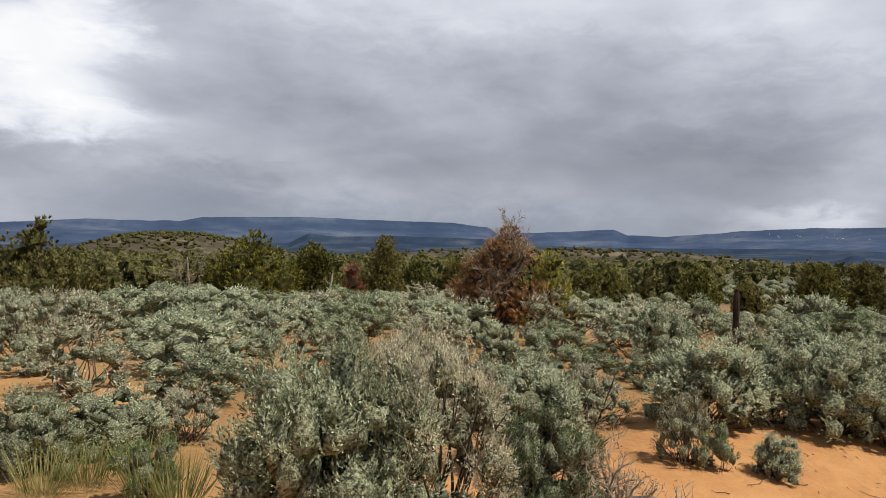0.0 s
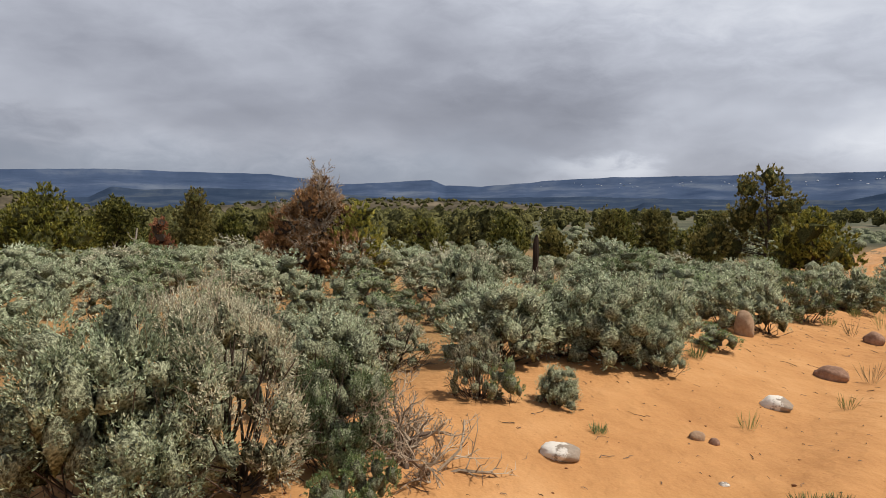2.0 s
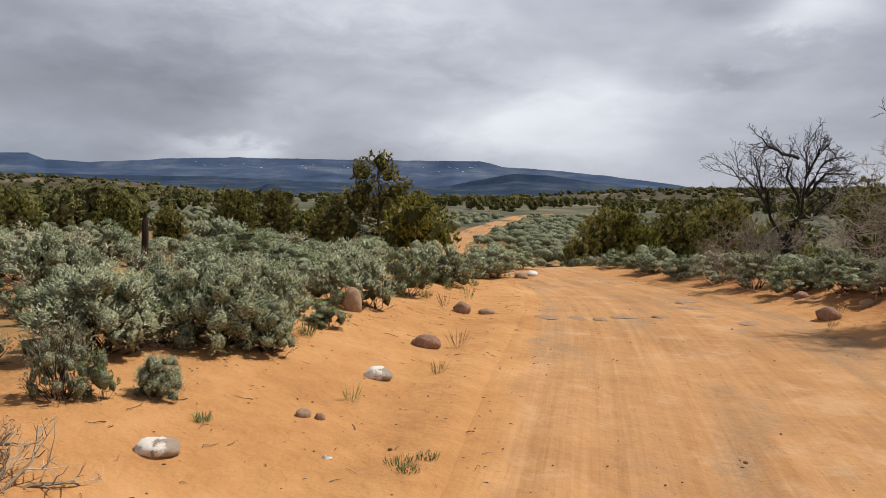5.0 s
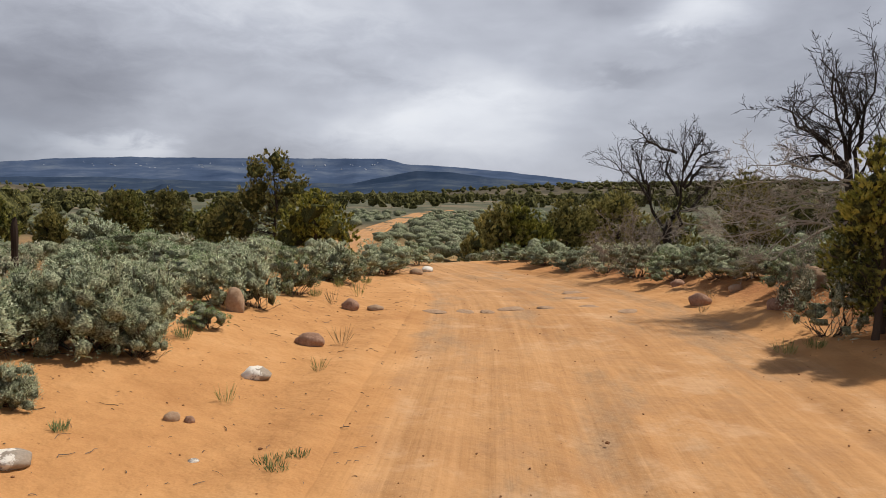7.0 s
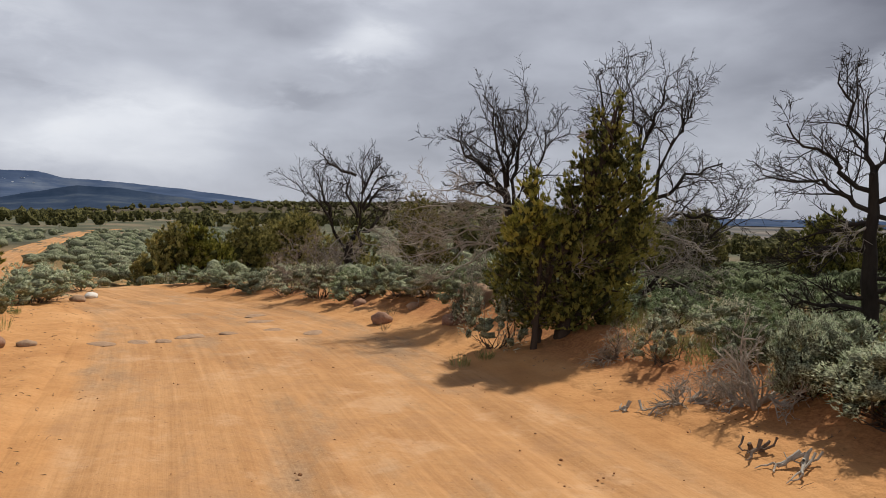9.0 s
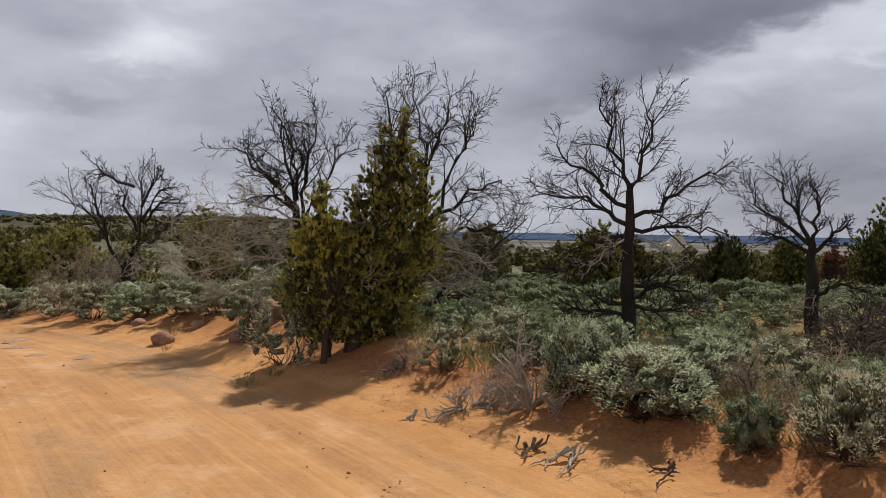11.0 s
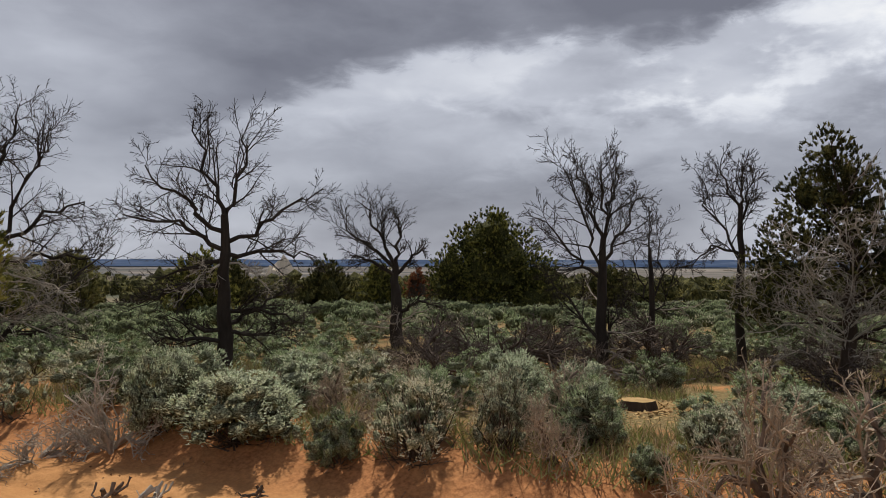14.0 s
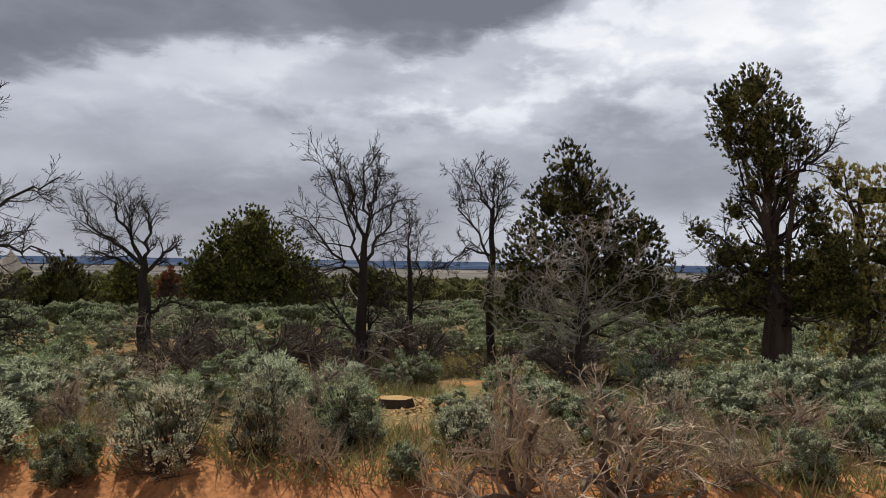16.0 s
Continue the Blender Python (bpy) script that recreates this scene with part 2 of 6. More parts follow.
def make_road_material():
    """Packed sand: tyre tracks run along the strip (its own u goes across, v along, in metres)."""
    m, n, b = material("packed orange road sand", 0.95, 0.1)
    where = n.add("ShaderNodeTexCoord").outputs["Object"]
    uv = n.add("ShaderNodeUVMap").outputs[0]
    col, height = sand_nodes(n, b, where)
    plain = col
    streak = n.noise(n.vmath("MULTIPLY", uv, (1, 0.035, 1)), 4.2, 5.0, 0.66, 0.15)
    thin = n.noise(n.vmath("MULTIPLY", uv, (1, 0.02, 1)), 15.0, 4.0, 0.6, 0.1)
    wheel = n.ramp(n.math("ADD", n.math("MULTIPLY", streak, 0.6), n.math("MULTIPLY", thin, 0.4)), [(0.38, (0.275, 0.145, 0.068)), (0.5, (0.42, 0.235, 0.11)), (0.62, (0.56, 0.33, 0.165))])
    col = n.mix(0.46, col, wheel)
    blot = n.noise(where, 1.3, 7.0, 0.7)
    col = n.mix(n.math("MULTIPLY", n.range(blot, 0.50, 0.66), 0.5), col, (0.60, 0.385, 0.225))
    col = n.mix(n.math("MULTIPLY", n.range(blot, 0.48, 0.36), 0.4), col, (0.36, 0.20, 0.105))
    hard = n.range(n.noise(n.vmath("MULTIPLY", uv, (1, 0.35, 1)), 0.8, 6.0, 0.68), 0.48, 0.64)
    col = n.mix(n.math("MULTIPLY", hard, 0.7), col, n.ramp(n.noise(where, 30.0, 4.0, 0.7), [(0.35, (0.24, 0.16, 0.10)), (0.65, (0.40, 0.27, 0.165))]))
    # scattered darker spots, in the colour only
    dark_spots = n.range(n.noise(where, 17.0, 3.0, 0.6), 0.64, 0.74)
    col = n.mix(n.math("MULTIPLY", dark_spots, 0.45), col, (0.15, 0.08, 0.045))
    speck = n.range(n.noise(where, 120.0, 2.0, 0.6), 0.60, 0.72)
    col = n.mix(n.math("MULTIPLY", speck, 0.5), col, (0.62, 0.40, 0.22))
    # chevrons that tyre treads pressed along two passes
    sep = n.add("ShaderNodeSeparateXYZ", Vector=uv)
    across, down = sep.outputs[0], sep.outputs[1]
    bend = n.math("ADD", n.math("MULTIPLY", n.math("SINE", n.math("MULTIPLY", down, 0.13)), 0.12), n.math("MULTIPLY", n.math("SINE", n.math("MULTIPLY", down, 0.37)), 0.06))
    tread = None
    for at in (-1.62, 0.08, -0.82, 0.9):
        off = n.math("ABSOLUTE", n.math("SUBTRACT", n.math("SUBTRACT", across, bend), at))
        wave = n.math("SINE", n.math("ADD", n.math("MULTIPLY", down, 95.0), n.math("MULTIPLY", off, 60.0)))
        v = n.math("MULTIPLY", n.range(off, 0.11, 0.07), n.range(wave, -0.2, 0.5))
        tread = v if tread is None else n.math("ADD", tread, v)
    tread = n.math("MULTIPLY", tread, n.range(n.noise(n.vmath("MULTIPLY", uv, (1, 0.4, 1)), 2.3, 5.0, 0.7), 0.50, 0.66))
    col = n.mix(n.math("MULTIPLY", tread, 0.09), col, (0.30, 0.165, 0.085))
    edge = n.add("ShaderNodeAttribute")
    edge.attribute_name = "edge"
    fade = n.range(n.math("ADD", edge.outputs["Fac"], n.math("MULTIPLY", n.math("SUBTRACT", blot, 0.5), 1.2)), 0.3, 0.7)
    n.put(b, "Base Color", n.mix(fade, col, plain))
    h = n.math("ADD", n.math("MULTIPLY", height, 0.8), n.math("ADD", n.math("SUBTRACT", n.math("MULTIPLY", streak, 0.35), n.math("MULTIPLY", tread, 0.05)), n.math("MULTIPLY", thin, 0.10)))
    bump(n, b, h, 0.8, 0.06)
    return m


def rock_material(name, dark, pale, lichen=None):
    m, n, b = material(name, 0.9, 0.2)
    where = n.add("ShaderNodeTexCoord").outputs["Object"]
    f = n.math("ADD", n.math("MULTIPLY", n.noise(where, 7.0, 6.0, 0.65), 0.6), n.math("MULTIPLY", n.noise(where, 40.0, 3.0), 0.4))
    col = n.ramp(f, [(0.35, dark), (0.65, pale)])
    if lichen:
        sx = n.add("ShaderNodeSeparateXYZ", Vector=where)
        side = n.math("ADD", n.math("MULTIPLY", sx.outputs[0], -4.0), n.math("MULTIPLY", sx.outputs[2], 2.0))
        side = n.math("ADD", side, n.math("MULTIPLY", n.math("SUBTRACT", n.noise(where, 9.0, 5.0, 0.65), 0.5), 1.6))
        col = n.mix(n.range(side, 0.0, 0.12), col, lichen)
    n.put(b, "Base Color", col)
    bump(n, b, n.noise(where, 18.0, 6.0, 0.7), 0.5, 0.03)
    return m


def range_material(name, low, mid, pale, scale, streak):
    """Forested or barren slopes of a far range; distance haze goes into the colours given."""
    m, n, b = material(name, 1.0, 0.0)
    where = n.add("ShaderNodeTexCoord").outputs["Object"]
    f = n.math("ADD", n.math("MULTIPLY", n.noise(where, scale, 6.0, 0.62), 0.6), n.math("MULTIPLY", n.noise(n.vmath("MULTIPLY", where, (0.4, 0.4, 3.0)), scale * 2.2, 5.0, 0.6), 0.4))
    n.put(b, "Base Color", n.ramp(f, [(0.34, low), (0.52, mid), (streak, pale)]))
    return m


SAND, ROADSAND = make_ground_material(), make_road_material()
SAGE = leaf_material("grey-green sage leaves", (0.14, 0.165, 0.098), (0.445, 0.51, 0.335), (0.73, 0.775, 0.575), 7.0, through=0.24)
# darker copy of the leaf colours: shade inside the bush is in the colour
SAGESHADE = mass_material("dense inner sage sprigs, darkened for shade", (0.055, 0.05, 0.032), (0.22, 0.235, 0.148), (0.44, 0.46, 0.31))
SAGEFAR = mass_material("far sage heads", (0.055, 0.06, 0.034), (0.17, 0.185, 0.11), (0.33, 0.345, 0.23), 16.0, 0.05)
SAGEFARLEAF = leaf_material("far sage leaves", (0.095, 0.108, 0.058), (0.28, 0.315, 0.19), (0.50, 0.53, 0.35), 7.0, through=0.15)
# greener, darker copy of the far heads: backlight shade put into the colour
SAGEFARBACKLIT = mass_material("far green sage heads, darkened as backlit", (0.03, 0.035, 0.017), (0.085, 0.10, 0.048), (0.175, 0.20, 0.10), 16.0, 0.05)
# darker green sage; to the south its tone also stands for backlit bushes
SAGEDEEP = leaf_material("green sage leaves", (0.075, 0.10, 0.046), (0.25, 0.32, 0.165), (0.50, 0.575, 0.345), 7.0, through=0.26)
SAGEGREEN = leaf_material("fresh green sage leaves", (0.085, 0.13, 0.05), (0.20, 0.27, 0.11), (0.36, 0.42, 0.21))
SAGEDRY = leaf_material("dry grey sage leaves", (0.18, 0.17, 0.11), (0.49, 0.475, 0.33), (0.76, 0.735, 0.565), through=0.25)
JUNIPER = leaf_material("dark juniper needles", (0.03, 0.036, 0.012), (0.11, 0.118, 0.033), (0.32, 0.30, 0.08), 6.0, through=0.16, speck=0.3)
# yellow-green copy of the juniper needles, sunlight put into the colour
JUNIPERLIT = leaf_material("yellow-green juniper needles, brightened as sunlit", (0.085, 0.088, 0.02), (0.24, 0.235, 0.046), (0.44, 0.40, 0.095), 6.0, through=0.10, speck=0.28)
PINYON = leaf_material("olive pinyon needles", (0.036, 0.038, 0.015), (0.112, 0.108, 0.038), (0.26, 0.24, 0.09), 5.0, through=0.15, speck=0.3)
OLIVE = leaf_material("olive juniper needles", (0.095, 0.088, 0.032), (0.255, 0.228, 0.076), (0.45, 0.39, 0.14), 5.0, through=0.25, speck=0.3)
RUSTLEAF = leaf_material("rust-brown dying needles", (0.175, 0.098, 0.046), (0.39, 0.22, 0.105), (0.60, 0.38, 0.20), 4.0, through=0.18)
REDLEAF = leaf_material("dead red-brown needles", (0.12, 0.045, 0.025), (0.26, 0.10, 0.05), (0.38, 0.19, 0.11), 1.3)
GRASS = leaf_material("green grass blades", (0.15, 0.17, 0.055), (0.27, 0.28, 0.10), (0.43, 0.41, 0.19), through=0.3)
STRAW = leaf_material("dry straw stalks", (0.20, 0.15, 0.08), (0.34, 0.26, 0.14), (0.50, 0.41, 0.25))
SAGEWOOD = wood_material("grey-brown sage wood", (0.03, 0.022, 0.016), (0.15, 0.112, 0.085), 20)
# dark copy of the needles; crown shade is put into this colour
NEEDLESHADE = mass_material("inner juniper needles with shade in the colour", (0.018, 0.02, 0.008), (0.06, 0.063, 0.022), (0.13, 0.125, 0.042), 26.0, 0.04)
FARWOOD = mass_material("distant olive woods", (0.022, 0.024, 0.010), (0.072, 0.071, 0.027), (0.165, 0.155, 0.058), 3.2, 0.2)
BRUSHTWIG = wood_material("pinkish tan dry twigs", (0.19, 0.145, 0.105), (0.56, 0.46, 0.345), 12)
# darker copy of the tan brush twigs, shade put into the colour
SHADETWIG = wood_material("dead brush twigs darkened as in shade", (0.03, 0.023, 0.02), (0.19, 0.15, 0.125), 12)
GREYTWIG = wood_material("weathered grey twigs", (0.15, 0.12, 0.098), (0.46, 0.40, 0.335), 12)
REDWOOD = wood_material("red-brown weathered shrub wood", (0.06, 0.042, 0.032), (0.26, 0.195, 0.15), 16)
DEADWOOD = wood_material("dark dead pinyon bark", (0.009, 0.007, 0.006), (0.07, 0.057, 0.047), 9)
BARK = wood_material("shaggy juniper bark", (0.02, 0.015, 0.012), (0.11, 0.08, 0.06), 9)
POSTWOOD = wood_material("charred old post wood", (0.010, 0.007, 0.006), (0.055, 0.036, 0.027), 12)
STRAWWOOD = wood_material("sawn tan wood", (0.30, 0.19, 0.08), (0.52, 0.36, 0.17), 18)
BONEWOOD = wood_material("bleached bare wood", (0.22, 0.19, 0.15), (0.55, 0.50, 0.43), 12)
GREYROCK = rock_material("grey sandstone with pale face", (0.22, 0.18, 0.145), (0.42, 0.345, 0.275), (0.76, 0.71, 0.64))
REDROCK = rock_material("dark red sandstone", (0.20, 0.11, 0.075), (0.40, 0.25, 0.175))
SLAB = rock_material("sand-worn brown slab", (0.29, 0.18, 0.11), (0.44, 0.295, 0.19))
CLOD = rock_material("red-brown sand clods", (0.17, 0.075, 0.035), (0.30, 0.15, 0.07))
TANROCK = rock_material("tan sandstone", (0.27, 0.17, 0.105), (0.44, 0.31, 0.21))
PALECLIFF = rock_material("pale sandstone ledges", (0.55, 0.45, 0.34), (0.78, 0.70, 0.58))
# blue distance haze is painted into these two base colours
MESA = range_material("forested mesa slopes tinted with blue haze", (0.034, 0.056, 0.108), (0.062, 0.09, 0.155), (0.165, 0.195, 0.245), 0.0035, 0.74)
FOOTHILL = range_material("foothill woods tinted with blue haze", (0.022, 0.038, 0.072), (0.04, 0.06, 0.10), (0.13, 0.145, 0.155), 0.006, 0.74)
SNOW = leaf_material("old snow", (0.6, 0.62, 0.66), (0.75, 0.77, 0.8), (0.85, 0.86, 0.88))

# ---- mesh kit ----
def rng_of(seed):
    return np.random.default_rng(seed)


def mesh_of(name, chunks, mat, smooth_faces=False):
    """One mesh from chunks of (vertices, faces of 3 or 4 corners)."""
    verts, loops, totals, base = [], [], [], 0
    for v, f in chunks:
        v, f = np.asarray(v, np.float32).reshape(-1, 3), np.asarray(f, np.int64)
        if not len(v) or not len(f):
            continue
        verts.append(v)
        loops.append((f + base).ravel())
        totals.append(np.full(len(f), f.shape[1]))
        base += len(v)
    me = bpy.data.meshes.new(name)
    v, lo, to = np.concatenate(verts), np.concatenate(loops), np.concatenate(totals)
    me.vertices.add(len(v))
    me.vertices.foreach_set("co", v.ravel())
    me.loops.add(len(lo))
    me.loops.foreach_set("vertex_index", lo.astype(np.int32))
    me.polygons.add(len(to))
    me.polygons.foreach_set("loop_start", np.r_[0, np.cumsum(to)[:-1]].astype(np.int32))
    me.polygons.foreach_set("loop_total", to.astype(np.int32))
    me.polygons.foreach_set("use_smooth", np.full(len(to), smooth_faces))
    me.update(calc_edges=True)
    me.materials.append(mat)
    return me


def part(name, chunks, mat, parent=None, label="", smooth_faces=False):
    ob = new(name, mesh_of(name, chunks, mat, smooth_faces))
    if parent:
        ob.parent = parent
    return tagged(ob, label)


def thing(name, label, category, group="", kind=""):
    ob = new(name)
    ob.empty_display_size = 0.1
    return tagged(ob, label, category, group, kind)


def unit(v):
    v = np.asarray(v, float)
    return v / (np.linalg.norm(v, axis=-1, keepdims=True) + 1e-9)


def tube(points, radii, sides=5):
    """A bent, tapered round limb with a closed tip."""
    p, r = np.asarray(points, float), np.asarray(radii, float)
    k = len(p)
    d = unit(np.gradient(p, axis=0))
    ref = np.where(np.abs(d[:, 2:3]) > 0.9, [[1.0, 0, 0]], [[0, 0, 1.0]])
    a = unit(np.cross(d, ref))
    b = np.cross(d, a)
    t = np.linspace(0, 2 * np.pi, sides, endpoint=False)
    ring = p[:, None] + r[:, None, None] * (np.cos(t)[None, :, None] * a[:, None] + np.sin(t)[None, :, None] * b[:, None])
    i, j = np.meshgrid(np.arange(k - 1), np.arange(sides), indexing="ij")
    n = (j + 1) % sides
    f = np.stack([i * sides + j, i * sides + n, (i + 1) * sides + n, (i + 1) * sides + j], -1).reshape(-1, 4)
    return ring.reshape(-1, 3), f


def leaves(rng, base, way, length, width, face=None):
    """A folded, pointed leaf for each base and way."""
    m = len(base)
    way = unit(way)
    side = unit(np.cross(way, rng.normal(size=(m, 3)) if face is None else unit(face) + rng.normal(size=(m, 3)) * 0.38))
    lift = np.cross(side, way)
    ln = np.asarray(length)[..., None] * np.ones((m, 1))
    wd = np.asarray(width)[..., None] * np.ones((m, 1))
    v = np.stack([base, base + way * ln * 0.55 + side * wd * 0.5 + lift * wd * 0.15, base + way * ln, base + way * ln * 0.55 - side * wd * 0.5 + lift * wd * 0.15], 1)
    return v.reshape(-1, 3), np.arange(4 * m).reshape(-1, 4)


def leaf_tris(rng, base, way, length, width, face=None):
    """A plain pointed leaf, for what stands farther off."""
    m = len(base)
    way = unit(way)
    side = unit(np.cross(way, rng.normal(size=(m, 3)) if face is None else unit(face) + rng.normal(size=(m, 3)) * 0.38))
    ln = np.asarray(length)[..., None] * np.ones((m, 1))
    wd = np.asarray(width)[..., None] * np.ones((m, 1))
    v = np.stack([base - side * wd * 0.55, base + side * wd * 0.55, base + way * ln], 1)
    return v.reshape(-1, 3), np.arange(3 * m).reshape(-1, 3)


def limb(rng, start, way, length, radius, steps, wobble, lift, tip=0.25):
    """The bent line of a branch: points and radii."""
    p, d = [np.asarray(start, float)], unit(way)
    for _ in range(steps):
        d = unit(d + rng.normal(size=3) * wobble + np.array([0, 0, lift]))
        p.append(p[-1] + d * length / steps)
    return np.array(p), np.linspace(radius, radius * tip, steps + 1)


def branching(rng, start, way, length, radius, level, habit, out, tips):
    """Grows a bare branch and its side branches; habit: per level (side branches, length share, spread, wobble, lift, least start)."""
    many, share, spread, wobble, lift, low = habit[level]
    steps = (8, 4, 2, 1, 1)[level]
    p, r = limb(rng, start, way, length, radius, steps, wobble, lift, 0.3 if level == 0 else 0.35)
    out.append(tube(p, r, max(3, 6 - 2 * level)))
    tips.append((p[-1], unit(p[-1] - p[-2])))
    if level + 1 >= len(habit):
        return
    for k in range(many):
        f = low + (1 - low) * (k + rng.uniform(0.1, 0.9)) / many
        i = min(int(f * steps), steps - 1)
        q = p[i] + (p[i + 1] - p[i]) * (f * steps - i)
        d = unit(p[i + 1] - p[i])
        away = unit(np.cross(d, rng.normal(size=3)))
        turn = spread * rng.uniform(0.7, 1.25)
        branching(rng, q, d * math.cos(turn) + away * math.sin(turn), length * share * rng.uniform(0.6, 1.15) * (1.15 - 0.55 * f), max(r[i] * 0.55, 0.0035), level + 1, habit, out, tips)


def stand(ob, x, y, turn=0.0, sink=0.02, scale=(1, 1, 1)):
    ob.matrix_basis = Matrix.LocRotScale((x, y, float(ground_height(x, y)) - sink), Euler((0, 0, turn)), Vector(scale))
    return ob


def ico(steps):
    """A round net of triangles, to be pushed out of shape."""
    bm = bmesh.new()
    bmesh.ops.create_icosphere(bm, subdivisions=steps, radius=1.0)
    v = np.array([p.co[:] for p in bm.verts])
    f = np.array([[p.index for p in t.verts] for t in bm.faces])
    bm.free()
    return v, f


NET = {k: ico(k) for k in (1, 2, 3)}


def lump(rng, centre, size, steps=2, rough=0.22):
    """An uneven solid mass."""
    v, f = NET[steps]
    p = rng.uniform(0, 6.28, 6)
    w = 1 + rough * (np.sin(3.1 * v[:, 0] + p[0]) * np.sin(2.7 * v[:, 1] + p[1]) + 0.7 * np.sin(5.3 * v[:, 2] + 4 * v[:, 0] + p[2]) + 0.5 * np.sin(7 * v[:, 1] + 6 * v[:, 2] + p[3])) + rng.normal(size=len(v)) * rough * 0.35
    return v * w[:, None] * np.asarray(size) + np.asarray(centre), f


# ---- the lie of the land ----
def smooth(a, b, v):
    k = np.clip((v - a) / (b - a), 0.0, 1.0)
    return k * k * (3 - 2 * k)


def along(x, y):
    """Metres along and across the dirt road's first straight."""
    return 0.791 * x + 0.612 * y, -0.612 * x + 0.791 * y


ROAD_S = (-400.0, -30.0, 0.0, 10.0, 15.0, 20.0, 27.0, 38.0, 60.0, 100.0, 160.0, 400.0)
ROAD_N = (0.0, -1.2, -1.3, -1.15, -0.5, 1.3, 4.6, 7.6, 9.4, 10.5, 4.0, -10.0)
ROAD_L = (-400.0, 0.0, 4.0, 7.0, 16.0, 20.0, 30.0, 400.0)
ROAD_LW = (2.2, 1.9, 1.95, 2.05, 1.8, 1.5, 0.9, 0.9)
ROAD_RW = (2.8, 2.8, 2.78, 2.62, 1.95, 1.5, 0.9, 0.9)


def road_frame(x, y):
    """How far a place lies from the road's middle (left is plus), and the road's two half widths there."""
    s, n = along(x, y)
    fine = np.concatenate([np.linspace(-400, -30, 30), np.arange(-29, 110, 0.5), np.linspace(110, 400, 60)])
    mid = np.interp(fine, ROAD_S, ROAD_N)
    mid[30:300] = np.convolve(np.pad(mid, 6, mode="edge"), np.ones(13) / 13, "valid")[30:300]
    return s, n - np.interp(s, fine, mid), np.interp(s, ROAD_L, ROAD_LW), np.interp(s, ROAD_L, ROAD_RW)


def lumps(x, y):
    """Gentle unevenness of the ground, in -1..1."""
    return (np.sin(0.9 * x + 1.3 * np.sin(0.7 * y)) * np.sin(1.1 * y + 0.8 * np.sin(0.6 * x + 1))
            + 0.5 * np.sin(2.3 * x + 1.7 * y + np.sin(1.9 * y)) * np.sin(2.6 * y - 1.2 * x)) / 1.5


def hill(x, y, cx, cy, wide, deep, high):
    r = np.hypot(cx, cy)
    a, b = (x * cx + y * cy) / r - r, (x * -cy + y * cx) / r
    return high * np.exp(-np.abs(a / deep) ** 2.4 - np.abs(b / wide) ** 2.6)


def ground_height(x, y):
    x, y = np.asarray(x, float), np.asarray(y, float)
    s, q, lw, rw = road_frame(x, y)
    r = np.hypot(x, y)
    road = -0.35 * smooth(9, 20, s) - 0.95 * smooth(20, 50, s) - 0.45 * smooth(20, 26, s) * smooth(40, 31, s)
    low = road * smooth(24 + 0.6 * np.maximum(s, 0), 6 + 0.3 * np.maximum(s, 0), np.abs(q))
    near_road = smooth(24 + 0.6 * np.maximum(s, 0), 6 + 0.3 * np.maximum(s, 0), np.abs(q)) * smooth(-5, 10, s)
    low = low - (0.030 * np.clip(r - 11, 0, 40)) * (1 - near_road)
    far = -0.6 * smooth(60, 300, r) - 9 * smooth(300, 900, r) - 14 * smooth(700, 2500, r)
    south = smooth(0.0, 0.35, -y / (r + 1.0) + 0.25 * x / (r + 1.0))
    far = far - 0.024 * np.clip(r - 40, 0, 380) * south
    far = far + hill(x, y, -205, 583, 74, 75, 22) + hill(x, y, -70, 640, 90, 60, 4) + hill(x, y, 90, 567, 165, 60, 13)
    far = far + hill(x, y, 430, 215, 150, 60, 9.5) + hill(x, y, 500, 60, 110, 110, 5.5)
    bank = (1 - smooth(22, 45, s) * smooth(60, 25, np.abs(q))) * (1 - 0.9 * smooth(11, 26, r))
    left = 0.33 * smooth(lw + 0.1, lw + 2.2, q) + 0.12 * smooth(lw + 2, lw + 16, q)
    right = 0.12 * smooth(rw - 0.75, rw + 0.4, -q) + 0.27 * smooth(rw + 0.25, rw + 0.95, -q) - 0.22 * smooth(rw + 1.4, rw + 5.5, -q)
    off = smooth(-0.2, 1.5, np.maximum(q - lw, -q - rw))
    berm = 0.05 * np.exp(-((q - lw - 0.1) / 0.25) ** 2) + 0.04 * np.exp(-((-q - rw - 0.1) / 0.3) ** 2)
    near = smooth(400, 60, r)
    return low + far + (left + right) * near * bank + berm * near + off * (0.05 + 0.12 * smooth(15, 80, r)) * lumps(x, y) + off * 0.35 * smooth(30, 120, r) * lumps(x * 0.12, y * 0.12)

